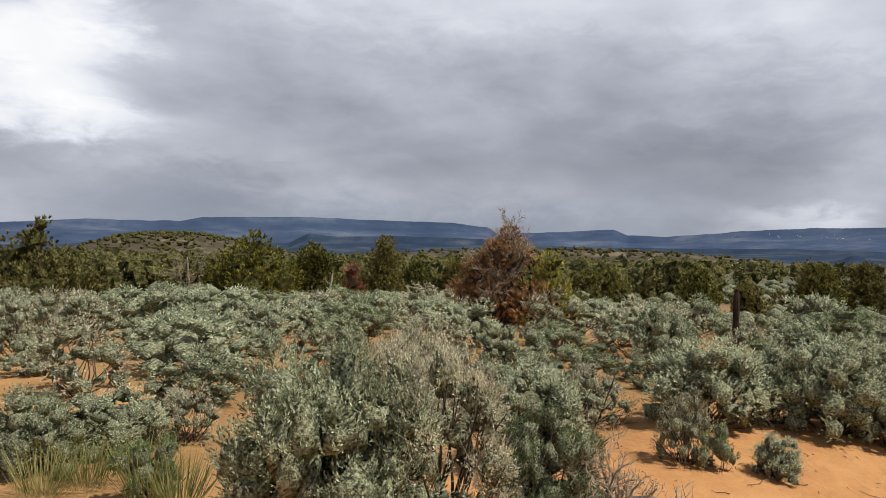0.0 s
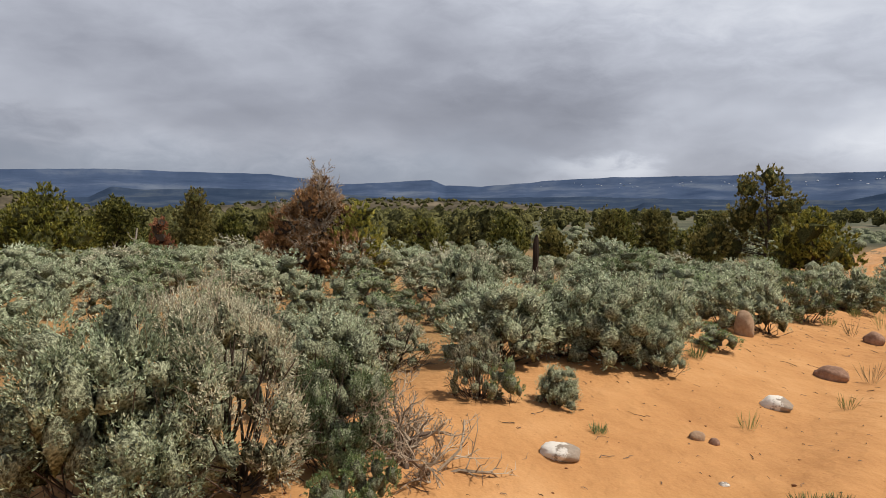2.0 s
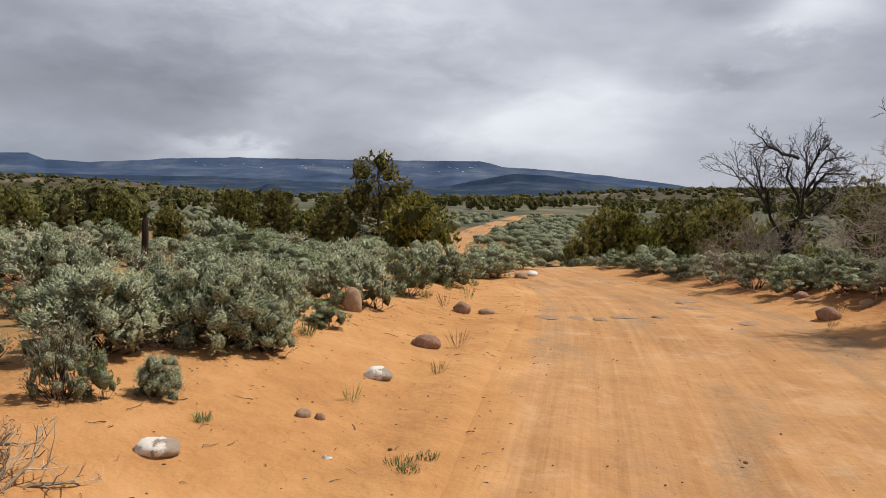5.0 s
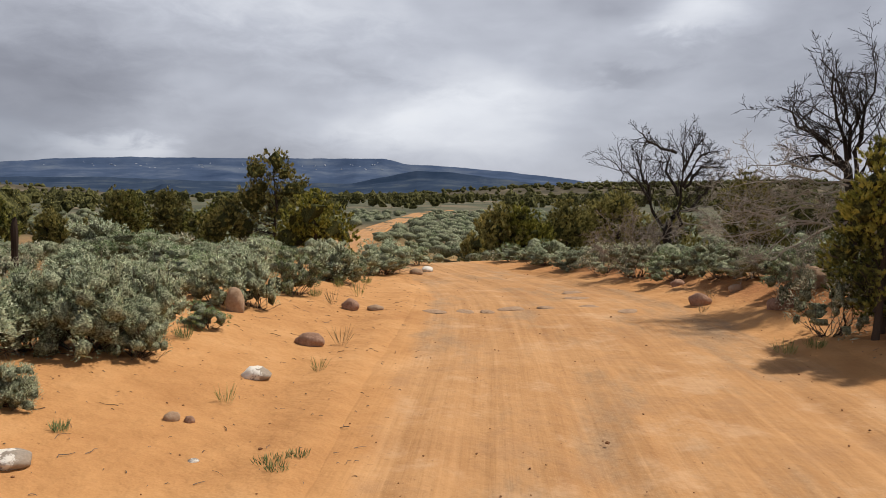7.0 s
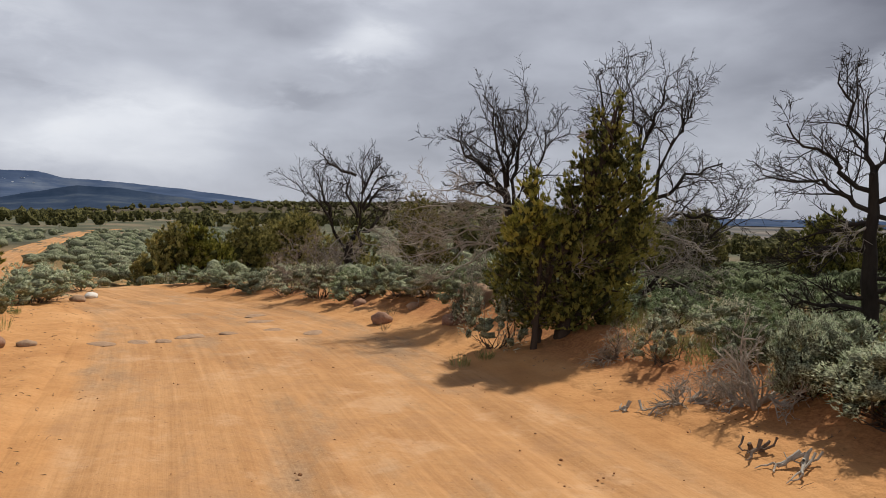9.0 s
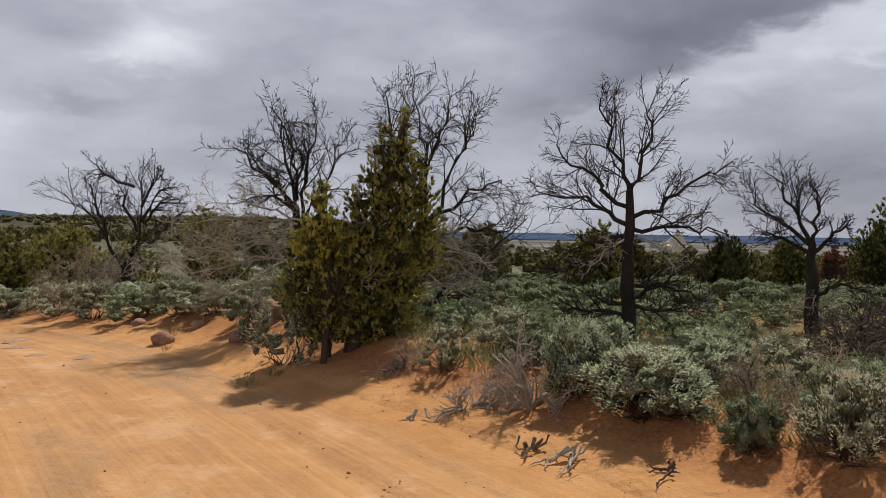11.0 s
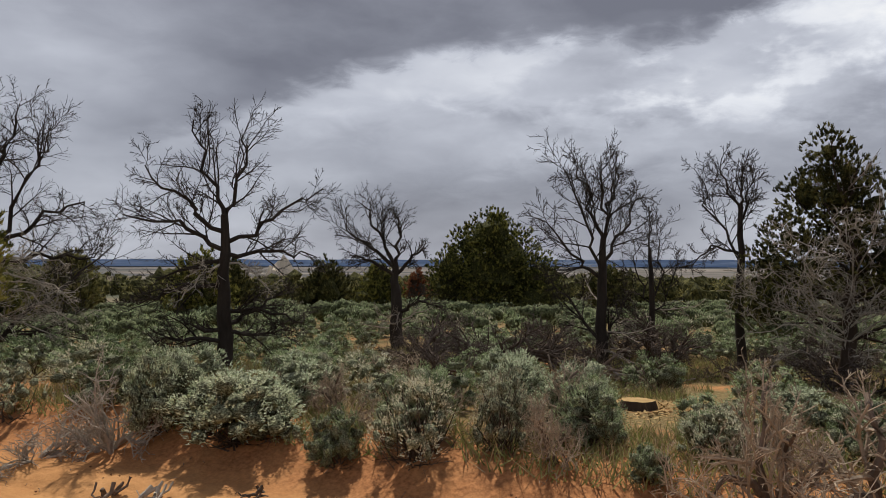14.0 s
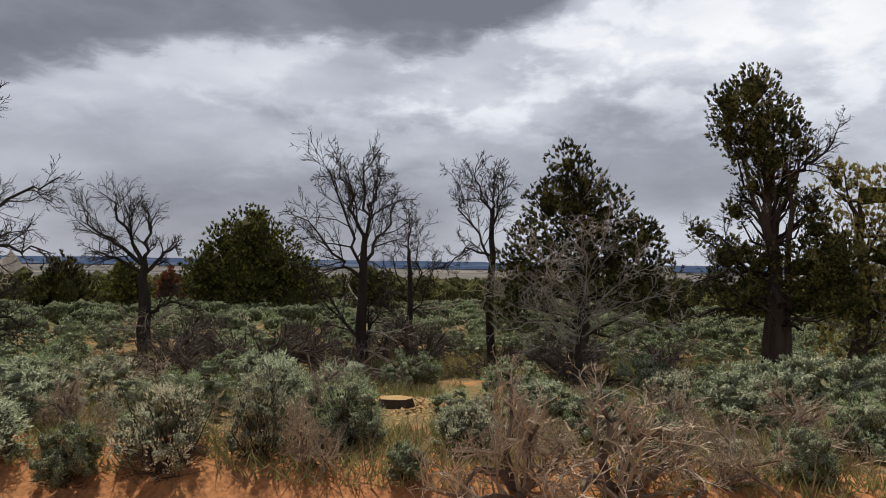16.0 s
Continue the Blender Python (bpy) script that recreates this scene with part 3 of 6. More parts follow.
# ---- the land ----
def make_ground():
    turns, rings = 290, np.concatenate([[0.0], np.geomspace(0.8, 40, 135), np.geomspace(41.5, 4900, 110)])
    a = np.linspace(0, 2 * np.pi, turns, endpoint=False)
    x, y = rings[:, None] * np.sin(a), rings[:, None] * np.cos(a)
    s, q, lw, rw = road_frame(x, y)
    under = smooth(0.0, 0.35, np.minimum(lw - q, rw + q)) * smooth(150, 120, np.abs(s))
    z = ground_height(x, y) - 0.055 * under
    v = np.stack([x, y, z], -1).reshape(-1, 3)
    i, j = np.meshgrid(np.arange(len(rings) - 1), np.arange(turns), indexing="ij")
    n = (j + 1) % turns
    f = np.stack([i * turns + j, (i + 1) * turns + j, (i + 1) * turns + n, i * turns + n], -1).reshape(-1, 4)
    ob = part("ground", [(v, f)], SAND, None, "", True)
    cover = ob.data.attributes.new("cover", "FLOAT", "POINT")
    grown = np.maximum(smooth(0.7, 2.0, -q - rw), 0.55 * smooth(2.2, 4.0, q - lw))
    cover.data.foreach_set("value", grown.ravel().astype(np.float32))
    cut = ob.data.attributes.new("cut", "FLOAT", "POINT")
    cut.data.foreach_set("value", (smooth(0.0, 0.55, -q - rw) * smooth(24, 15, s)).ravel().astype(np.float32))
    tagged(ob, "orange sandy desert ground with low banks and scrub", "ground", kind="structure")


def make_road():
    """The packed strip with its wheel ruts, sunk at both edges into the sand."""
    s = np.concatenate([np.arange(-12, -4, 0.4), np.arange(-4, 24, 0.13), np.arange(24, 120, 0.5)])
    k = np.linspace(-1, 1, 72)
    s0, q0, lw, rw = road_frame(0.791 * s, 0.612 * s)
    mid = -q0
    half = np.where(k[None] > 0, lw[:, None] + 0.15, rw[:, None] + 0.15)
    q = k[None] * half
    x = 0.791 * s[:, None] - 0.612 * (mid[:, None] + q)
    y = 0.612 * s[:, None] + 0.791 * (mid[:, None] + q)
    z = ground_height(x, y)
    wander = 0.12 * np.sin(s[:, None] * 0.13) + 0.05 * np.sin(s[:, None] * 0.41 + 1)
    ruts = 0
    for at, wide, deep in ((-1.55, 0.16, 0.022), (0.15, 0.17, 0.026), (-0.75, 0.12, 0.014), (0.95, 0.13, 0.016), (-2.1, 0.14, 0.012), (1.45, 0.12, 0.014), (-0.3, 0.1, 0.010)):
        g = (q - at - wander * (1 if at < 0.5 else 0.6)) / wide
        ruts = ruts - deep * np.exp(-g ** 2) + 0.35 * deep * np.exp(-((np.abs(g) - 1.6) / 0.6) ** 2)
    ruts = ruts * (0.75 + 0.35 * np.sin(s[:, None] * 0.5 + at))
    wash = 0.002 * np.sin(s[:, None] * 9.0 + 2 * np.sin(q * 2)) * np.exp(-((q + 0.6) / 1.6) ** 2)
    z = z + ruts + wash - 0.07 * smooth(0.84, 1.0, np.abs(k))[None] + 0.012 * lumps(x * 2.2, y * 2.2)
    v = np.stack([x, y, z], -1).reshape(-1, 3)
    m, w = len(s), len(k)
    i, j = np.meshgrid(np.arange(m - 1), np.arange(w - 1), indexing="ij")
    f = np.stack([i * w + j, (i + 1) * w + j, (i + 1) * w + j + 1, i * w + j + 1], -1).reshape(-1, 4)[:, ::-1]
    ob = part("road", [(v, f)], ROADSAND, None, "", True)
    uv = ob.data.uv_layers.new(name="strip")
    flat = np.stack([q, s[:, None] + 0 * q], -1).reshape(-1, 2)
    li = np.empty(len(ob.data.loops), np.int32)
    ob.data.loops.foreach_get("vertex_index", li)
    uv.data.foreach_set("uv", flat[li].astype(np.float32).ravel())
    edge = ob.data.attributes.new("edge", "FLOAT", "POINT")
    edge.data.foreach_set("value", (smooth(0.62, 0.92, np.abs(k))[None] + 0 * q).ravel().astype(np.float32))
    tagged(ob, "packed orange dirt road with shallow tyre ruts", "dirt road", kind="structure")


def make_range(name, label, skyline, away, deep, foot, mat, seed, cliff):
    """A far range: its crest follows skyline (degrees round, degrees up), with gullied slopes down to its foot."""
    rng = rng_of(seed)
    az = np.arange(skyline[0][0], skyline[-1][0], 0.12)
    up = np.interp(az, [a for a, _ in skyline], [e for _, e in skyline])
    rough = np.convolve(rng.normal(size=len(az) + 12), np.ones(9) / 9, "valid")[: len(az)]
    up = np.maximum(up + 0.035 * rough, 0.02)
    gully = np.convolve(rng.normal(size=len(az) + 60), np.hanning(31) / 12, "valid")[: len(az)]
    rows = []
    for f, h in ((0.0, 0.0), (0.15, 0.10), (0.32, 0.24), (0.5, 0.42), (0.66, 0.60), (0.78, 0.70), (0.88, 0.70 + 0.22 * cliff), (0.92, 1.0), (1.0, 1.0), (1.6, 0.9)):
        bend = np.sin(f * np.pi) if f < 1 else 0
        r = away - deep + deep * f + gully * deep * 0.10 * bend
        top = 1.6 + away * np.tan(np.radians(up))
        z = foot + (top - foot) * h * (1 + 0.05 * bend * np.roll(gully, 3))
        rows.append(np.stack([r * np.sin(np.radians(az)), r * np.cos(np.radians(az)), z], -1))
    v = np.concatenate(rows)
    m, w = len(rows), len(az)
    i, j = np.meshgrid(np.arange(m - 1), np.arange(w - 1), indexing="ij")
    f = np.stack([i * w + j, i * w + j + 1, (i + 1) * w + j + 1, (i + 1) * w + j], -1).reshape(-1, 4)
    return tagged(part(name, [(v, f)], mat, None, "", True), label, "mesa", kind="structure")


make_ground()
make_road()
make_range("backdrop_mesa", "long haze-blue flat-topped mesa range under cloud", ((-60, 1.2), (-40, 1.5), (-29.8, 1.7), (-24.9, 2.13), (-20.6, 2.1), (-18.8, 2.16), (-17.3, 2.44), (-9.7, 2.63), (-6, 2.5), (0.6, 2.41), (3.3, 2.1), (4.2, 1.55), (6, 1.4)), 4300, 1300, -25, MESA, 5, 0.5)
make_range("backdrop_mesa_east", "haze-blue mesa with a flat snow-dusted rim", ((1, 0.9), (4.2, 1.65), (6.5, 1.73), (12.4, 2.03), (13.4, 1.67), (16.1, 1.53), (20.6, 1.91), (25.6, 2.15), (34.8, 2.21), (43.3, 2.28), (44.8, 1.9), (48, 1.75), (52.5, 1.38), (59, 0.6), (64, 0.2), (80, 0.05)), 4600, 1400, -25, MESA, 6, 0.6)
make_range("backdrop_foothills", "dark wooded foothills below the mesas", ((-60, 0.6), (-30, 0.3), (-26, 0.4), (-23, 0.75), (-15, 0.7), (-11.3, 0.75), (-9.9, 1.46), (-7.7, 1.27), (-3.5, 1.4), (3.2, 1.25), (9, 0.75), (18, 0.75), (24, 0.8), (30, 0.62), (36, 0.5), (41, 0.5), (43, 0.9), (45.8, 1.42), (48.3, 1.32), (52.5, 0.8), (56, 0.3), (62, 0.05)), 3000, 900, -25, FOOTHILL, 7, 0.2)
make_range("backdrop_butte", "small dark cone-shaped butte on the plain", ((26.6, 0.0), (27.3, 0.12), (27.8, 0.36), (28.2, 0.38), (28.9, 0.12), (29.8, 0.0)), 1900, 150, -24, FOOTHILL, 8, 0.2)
make_range("backdrop_plateau", "low haze-blue plateau on the far plain", ((62, 0.03), (80, 0.02), (100, 0.02), (118, 0.05), (133, 0.06), (150, 0.0), (175, 0.03), (200, 0.02)), 4700, 700, -30, MESA, 9, 0.5)

# ---- sagebrush ----
def sage_bush(seed, heads, plumes, per, leaf, stems, near, gappy):
    """One bush: woody stems that carry many rounded heads of leafy shoots, with shade between and below the heads put
    into the colour of inner masses.
    """
    rng = rng_of(seed)
    i = np.arange(heads) + 0.5
    up = 0.99 - 1.30 * i / heads
    ang = i * 2.39996 + rng.normal(size=heads) * 0.35
    flat = np.sqrt(np.maximum(0.02, 1 - up ** 2))
    d = np.stack([flat * np.cos(ang), flat * np.sin(ang), up], -1)
    c = d * [0.38, 0.38, 0.50] * rng.uniform(0.74, 1.12, (heads, 1)) + [0, 0, 0.27]
    size = rng.uniform(0.085, 0.135, heads) * (1.5 if heads < 9 else 1)
    c[:, 2] = np.maximum(c[:, 2], size * 0.75)
    leafed = rng.uniform(size=heads) > gappy
    leafed[0] = True
    wood, mass, leafy = [], [], []
    # inner masses whose darker colour stands for shade between the heads
    for j in np.flatnonzero(leafed):
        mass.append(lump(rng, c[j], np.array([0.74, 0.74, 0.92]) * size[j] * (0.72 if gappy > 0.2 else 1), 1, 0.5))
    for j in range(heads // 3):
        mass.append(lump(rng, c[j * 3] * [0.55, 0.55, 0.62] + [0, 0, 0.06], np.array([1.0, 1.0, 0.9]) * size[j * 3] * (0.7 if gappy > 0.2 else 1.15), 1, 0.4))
    for k in range(stems):
        j = k % heads
        start = np.array([rng.normal() * 0.06, rng.normal() * 0.06, -0.05])
        end = c[j] + unit(rng.normal(size=3) + d[j]) * size[j] * (0.8 if leafed[j] else 1.4)
        mid = start * 0.5 + end * 0.5 + rng.normal(size=3) * 0.06 - [0, 0, 0.06]
        p = np.array([start, start * 0.55 + mid * 0.45 + rng.normal(size=3) * 0.03, mid, end])
        wood.append(tube(p, np.linspace(rng.uniform(0.007, 0.016), 0.0025, 4), 4 if near else 3))
    # bare dead twigs that fan out low round the foot
    for k in range(stems):
        a, out = rng.uniform(0, 6.28), rng.uniform(0.25, 0.5)
        end = np.array([out * math.cos(a), out * math.sin(a), rng.uniform(0.02, 0.30)])
        mid = end * [0.5, 0.5, 0.35] + rng.normal(size=3) * 0.05
        wood.append(tube(np.array([[0, 0, -0.03], mid, end]), (0.006, 0.004, 0.0018), 3))
        for _ in range(3):
            q = mid + (end - mid) * rng.uniform(0.2, 1)
            wood.append(tube(np.array([q, q + unit(rng.normal(size=3) + [math.cos(a), math.sin(a), 0.3]) * rng.uniform(0.05, 0.13)]), (0.0028, 0.0013), 3))
    # leafy shoots over each head, and a rosette of leaves on each shoot
    pick = np.flatnonzero(leafed)
    share = size[pick] ** 2 / (size[pick] ** 2).sum()
    j = rng.choice(pick, size=plumes, p=share)
    o = unit(rng.normal(size=(plumes, 3)) + d[j] * 0.55 + [0, 0, 0.35])
    root = c[j] + o * (size[j] * rng.uniform(0.72, 1.02, plumes))[:, None] * [1, 1, 1.2]
    root[:, 2] = np.maximum(root[:, 2], 0.02)
    way = unit(o * 0.75 + d[j] * 0.2 + [0, 0, 0.55] + rng.normal(size=(plumes, 3)) * 0.2)
    long = rng.uniform(0.03, 0.075, plumes)
    s = np.repeat(np.arange(plumes), per)
    f = rng.uniform(0, 1, len(s))
    radial = unit(np.cross(way[s], rng.normal(size=(len(s), 3))))
    lean = (0.95 - 0.7 * f + rng.normal(size=len(s)) * 0.15)[:, None]
    out = way[s] * np.cos(lean) + radial * np.sin(lean)
    face = o[s] * 0.8 + way[s] * np.sin(lean) - radial * np.cos(lean) * 0.4
    base = root[s] + way[s] * (long[s] * f)[:, None]
    leafy.append((leaves if near == 2 else leaf_tris)(rng, base, out, leaf * rng.uniform(0.65, 1.3, len(s)) * (1.1 - 0.35 * f), leaf * (0.34 if near == 2 else 0.36), face))
    wide = np.percentile(np.hypot(base[:, 0], base[:, 1]), 96) * 2
    high = np.percentile(base[:, 2], 99)
    k = np.array([1 / wide, 1 / wide, 1 / high])
    return [(v * k, g) for v, g in wood], [(v * k, g) for v, g in mass], [(v * k, g) for v, g in leafy], (root * k, way)


SAGE_LABEL = {
    "green": "rounded grey-green sagebrush on orange sand",
    "dry": "twiggy half-dry grey sagebrush with bare stems",
    "deep": "dense darker green sagebrush among dry grass",
    "young": "small fresh green sagebrush shoot on sand",
    "dead": "dead sagebrush of tangled grey-brown twigs",
    "bleached": "bleached grey dead shrub of twisted bare branches",
    "dark": "dead brush of tangled bare twigs, darkened as in shade",
}


DEAD = {"dead": (REDWOOD, BRUSHTWIG), "dark": (SAGEWOOD, SHADETWIG), "bleached": (GREYTWIG, BONEWOOD)}


def dead_brush(rng, ob, bark, twigs):
    """Gnarled low trunks, one bowed to the ground, that fork into a tangle of bare twigs."""
    for k in range(6):
        out, tips = [], []
        a = k * 1.05 + rng.normal() * 0.3
        lean = rng.uniform(0.3, 1.1)
        branching(rng, (rng.normal() * 0.06, rng.normal() * 0.06, -0.06), (math.cos(a) * lean, math.sin(a) * lean, 0.8), rng.uniform(0.55, 0.92), rng.uniform(0.024, 0.04), 0, BRUSH, out, tips)
        part("trunk", out[:1], bark, ob)
        tagged(part("twig_tangle", out[1:], twigs, ob), kind="stuff")
    a = rng.uniform(0, 6.28)
    bow = [(0.58 * f * math.cos(a) + rng.normal() * 0.03, 0.58 * f * math.sin(a) + rng.normal() * 0.02, 0.7 * f * (1 - f) + 0.02 + rng.normal() * 0.012) for f in np.linspace(0, 1, 9)]
    part("trunk", [tube(np.array(bow), np.linspace(0.034, 0.012, 9), 6)], bark, ob, "bowed weathered trunk")


def sage_prototype(seed, kind, near):
    ob = thing("sagebrush", SAGE_LABEL[kind], "shrub", "sagebrush along the road")
    if kind in DEAD:
        dead_brush(rng_of(seed), ob, *DEAD[kind])
        return ob
    heads, plumes, per, leaf, stems, gappy = {"green": (32, 2200, 8, 0.027, 30, 0.08), "deep": (28, 2000, 8, 0.026, 30, 0.10), "dry": (28, 1400, 7, 0.025, 40, 0.28), "young": (7, 330, 8, 0.06, 8, 0.0)}[kind]
    if near == 2:
        plumes, leaf, gappy = int(plumes * 1.4), leaf * 0.78, gappy + 0.06
    if near == 1:
        plumes, per, leaf = int(plumes * 0.62), per - 3, leaf * 1.05
    if near == 0:
        heads, plumes, per, leaf, stems = int(heads * 0.7), int(plumes * 0.28), per - 4, leaf * 1.6, stems // 3
    wood, mass, leafy, (root, way) = sage_bush(seed, heads, plumes, per, leaf, stems, near, gappy)
    tagged(part("woody_base", wood, SAGEWOOD, ob), kind="stuff")
    tagged(part("sprig_mass", mass, SAGESHADE, ob, "", True), kind="stuff")
    part("foliage", leafy, {"green": SAGE, "dry": SAGEDRY, "young": SAGEGREEN, "deep": SAGEDEEP}[kind], ob)
    if kind in ("green", "dry", "deep"):
        rng = rng_of(seed + 500)
        i = rng.integers(len(root), size={"green": (14, 40, 50), "deep": (14, 40, 50), "dry": (60, 150, 280)}[kind][near])
        stalks = []
        for j in i:
            if kind == "dry" or root[j][2] > 0.6:
                up = 0.25 if kind == "dry" else 0.6
                stalks.append(tube(*limb(rng, root[j] + rng.normal(size=3) * 0.03, way[j] + rng.normal(size=3) * 0.25 + [0, 0, up], rng.uniform(0.06, 0.20), 0.0028 if near == 0 else 0.0019, 2, 0.14, 0.05, 0.5), 3))
        if stalks:
            tagged(part("stalk_fringe", stalks, STRAW if kind != "dry" else BRUSHTWIG, ob, "thin dry flower stalks"), kind="stuff")
    return ob


PLANTED = {}
BUSHES = []


def plant(kind, near, x, y, high, wide, rng):
    """Notes a bush; all of one sort are made together later."""
    near = max(near, 1) if kind == "young" else near
    sort = (kind, near, int(rng.integers({"green": 4, "dry": 3}.get(kind, 2))))
    high = min(max(high, 0.45 * wide), 1.35 * wide)
    m = Matrix.LocRotScale((x, y, float(ground_height(x, y)) - 0.02), Euler((rng.normal() * 0.06, rng.normal() * 0.06, rng.uniform(0, 6.28))), Vector((wide * 0.97, wide * 0.97, high) if kind not in DEAD else (wide * 1.1, wide * 1.1, high * 1.32)))
    PLANTED.setdefault(sort, []).append(m)
    BUSHES.append((x, y, wide / 2))


def plant_all():
    for k, (sort, places) in enumerate(sorted(PLANTED.items())):
        proto = sage_prototype(100 + 7 * k, sort[0], sort[1])
        for m in places[1:]:
            copy_thing(proto, m)
        proto.matrix_basis = places[0]


# ---- trees ----
# per level: side branches, length share, spread, wobble, lift, least start
BARE = ((9, 0.6, 0.9, 0.10, 0.05, 0.2), (7, 0.55, 0.75, 0.16, 0.02, 0.2), (5, 0.5, 0.7, 0.18, 0.02, 0.2), (0, 0, 0, 0.2, 0, 0))
BRUSH = ((13, 0.60, 0.85, 0.34, 0.03, 0.12), (6, 0.56, 0.85, 0.30, 0.05, 0.2), (3, 0.6, 0.75, 0.25, 0.03, 0.2), (0, 0, 0, 0.25, 0, 0))
TANGLE = ((11, 0.5, 0.85, 0.14, -0.02, 0.1), (6, 0.55, 0.85, 0.26, 0.0, 0.2), (4, 0.55, 0.8, 0.25, 0.0, 0.2), (0, 0, 0, 0.25, 0, 0))
TWIGGY = ((13, 0.55, 0.80, 0.10, 0.03, 0.14), (7, 0.52, 0.80, 0.17, 0.03, 0.14), (5, 0.52, 0.68, 0.2, 0.03, 0.15), (0, 0, 0, 0.2, 0.03, 0))


def facing(x, y):
    """The turn by which a thing's own x runs to the right for who looks from the road."""
    return math.atan2(-x, y)


def tufts(rng, at, way, long, wide):
    """Small closed spindles, one for each place: the dense middles of needle tufts."""
    m = len(at)
    way = unit(way)
    a = unit(np.cross(way, rng.normal(size=(m, 3))))
    b = np.cross(way, a)
    ln, wd = long[:, None], wide[:, None]
    v = np.stack([at - way * ln * 0.45, at + a * wd, at + b * wd, at - a * wd * 0.9, at - b * wd * 0.9, at + way * ln * 0.6], 1).reshape(-1, 3)
    one = np.array([[0, 2, 1], [0, 3, 2], [0, 4, 3], [0, 1, 4], [5, 1, 2], [5, 2, 3], [5, 3, 4], [5, 4, 1]])
    return v, (np.arange(m)[:, None, None] * 6 + one).reshape(-1, 3)


def sprays(rng, blobs, leaf, density, cheap, fill, narrow, depth, tuft=1.0):
    """Crown foliage: upswept ragged tufts over the shells of rounded lobes (across, up, radius)."""
    base, way, face, core, inner = [], [], [], [], []
    for u, z, r in blobs:
        n = max(12, int(density * 1.75 * r * r))
        d = unit(rng.normal(size=(n, 3)) + [0, 0, 0.12])
        mid = np.array([u, rng.normal() * depth * 1.6 * r, z])
        c = mid + d * r * np.array([1, 1, 1.05]) * rng.uniform(0.4, 1.22, (n, 1)) ** 0.6
        c[:, 2] = np.maximum(c[:, 2], 0.12)
        up = unit(d * 0.7 + [0, 0, 0.75] + rng.normal(size=(n, 3)) * 0.25)
        size = tuft * (0.03 + 0.066 * r) * rng.uniform(0.5, 1.4, n)
        core.append(tufts(rng, c, up, size * 1.7, size * 0.42))
        per = 12
        k = np.repeat(np.arange(n), per)
        f = rng.uniform(-0.6, 1.0, len(k))
        out = unit(np.cross(up[k], rng.normal(size=(len(k), 3))))
        base.append(c[k] + up[k] * (size[k] * f)[:, None] + out * (size[k] * 0.5 * (1 - 0.6 * np.maximum(f, 0)) * rng.uniform(0.3, 1, len(k)))[:, None])
        face.append(d[k] * 0.8 + out * 0.5 + [0, 0, 0.15])
        way.append(up[k] + out * 0.55 + rng.normal(size=(len(k), 3)) * 0.2)
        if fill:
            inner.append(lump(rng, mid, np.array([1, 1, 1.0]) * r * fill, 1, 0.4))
    base, way, face = np.concatenate(base), np.concatenate(way), np.concatenate(face)
    return inner, core + [(leaf_tris if cheap else leaves)(rng, base, way, leaf * rng.uniform(0.6, 1.4, len(base)), leaf * narrow, face)]


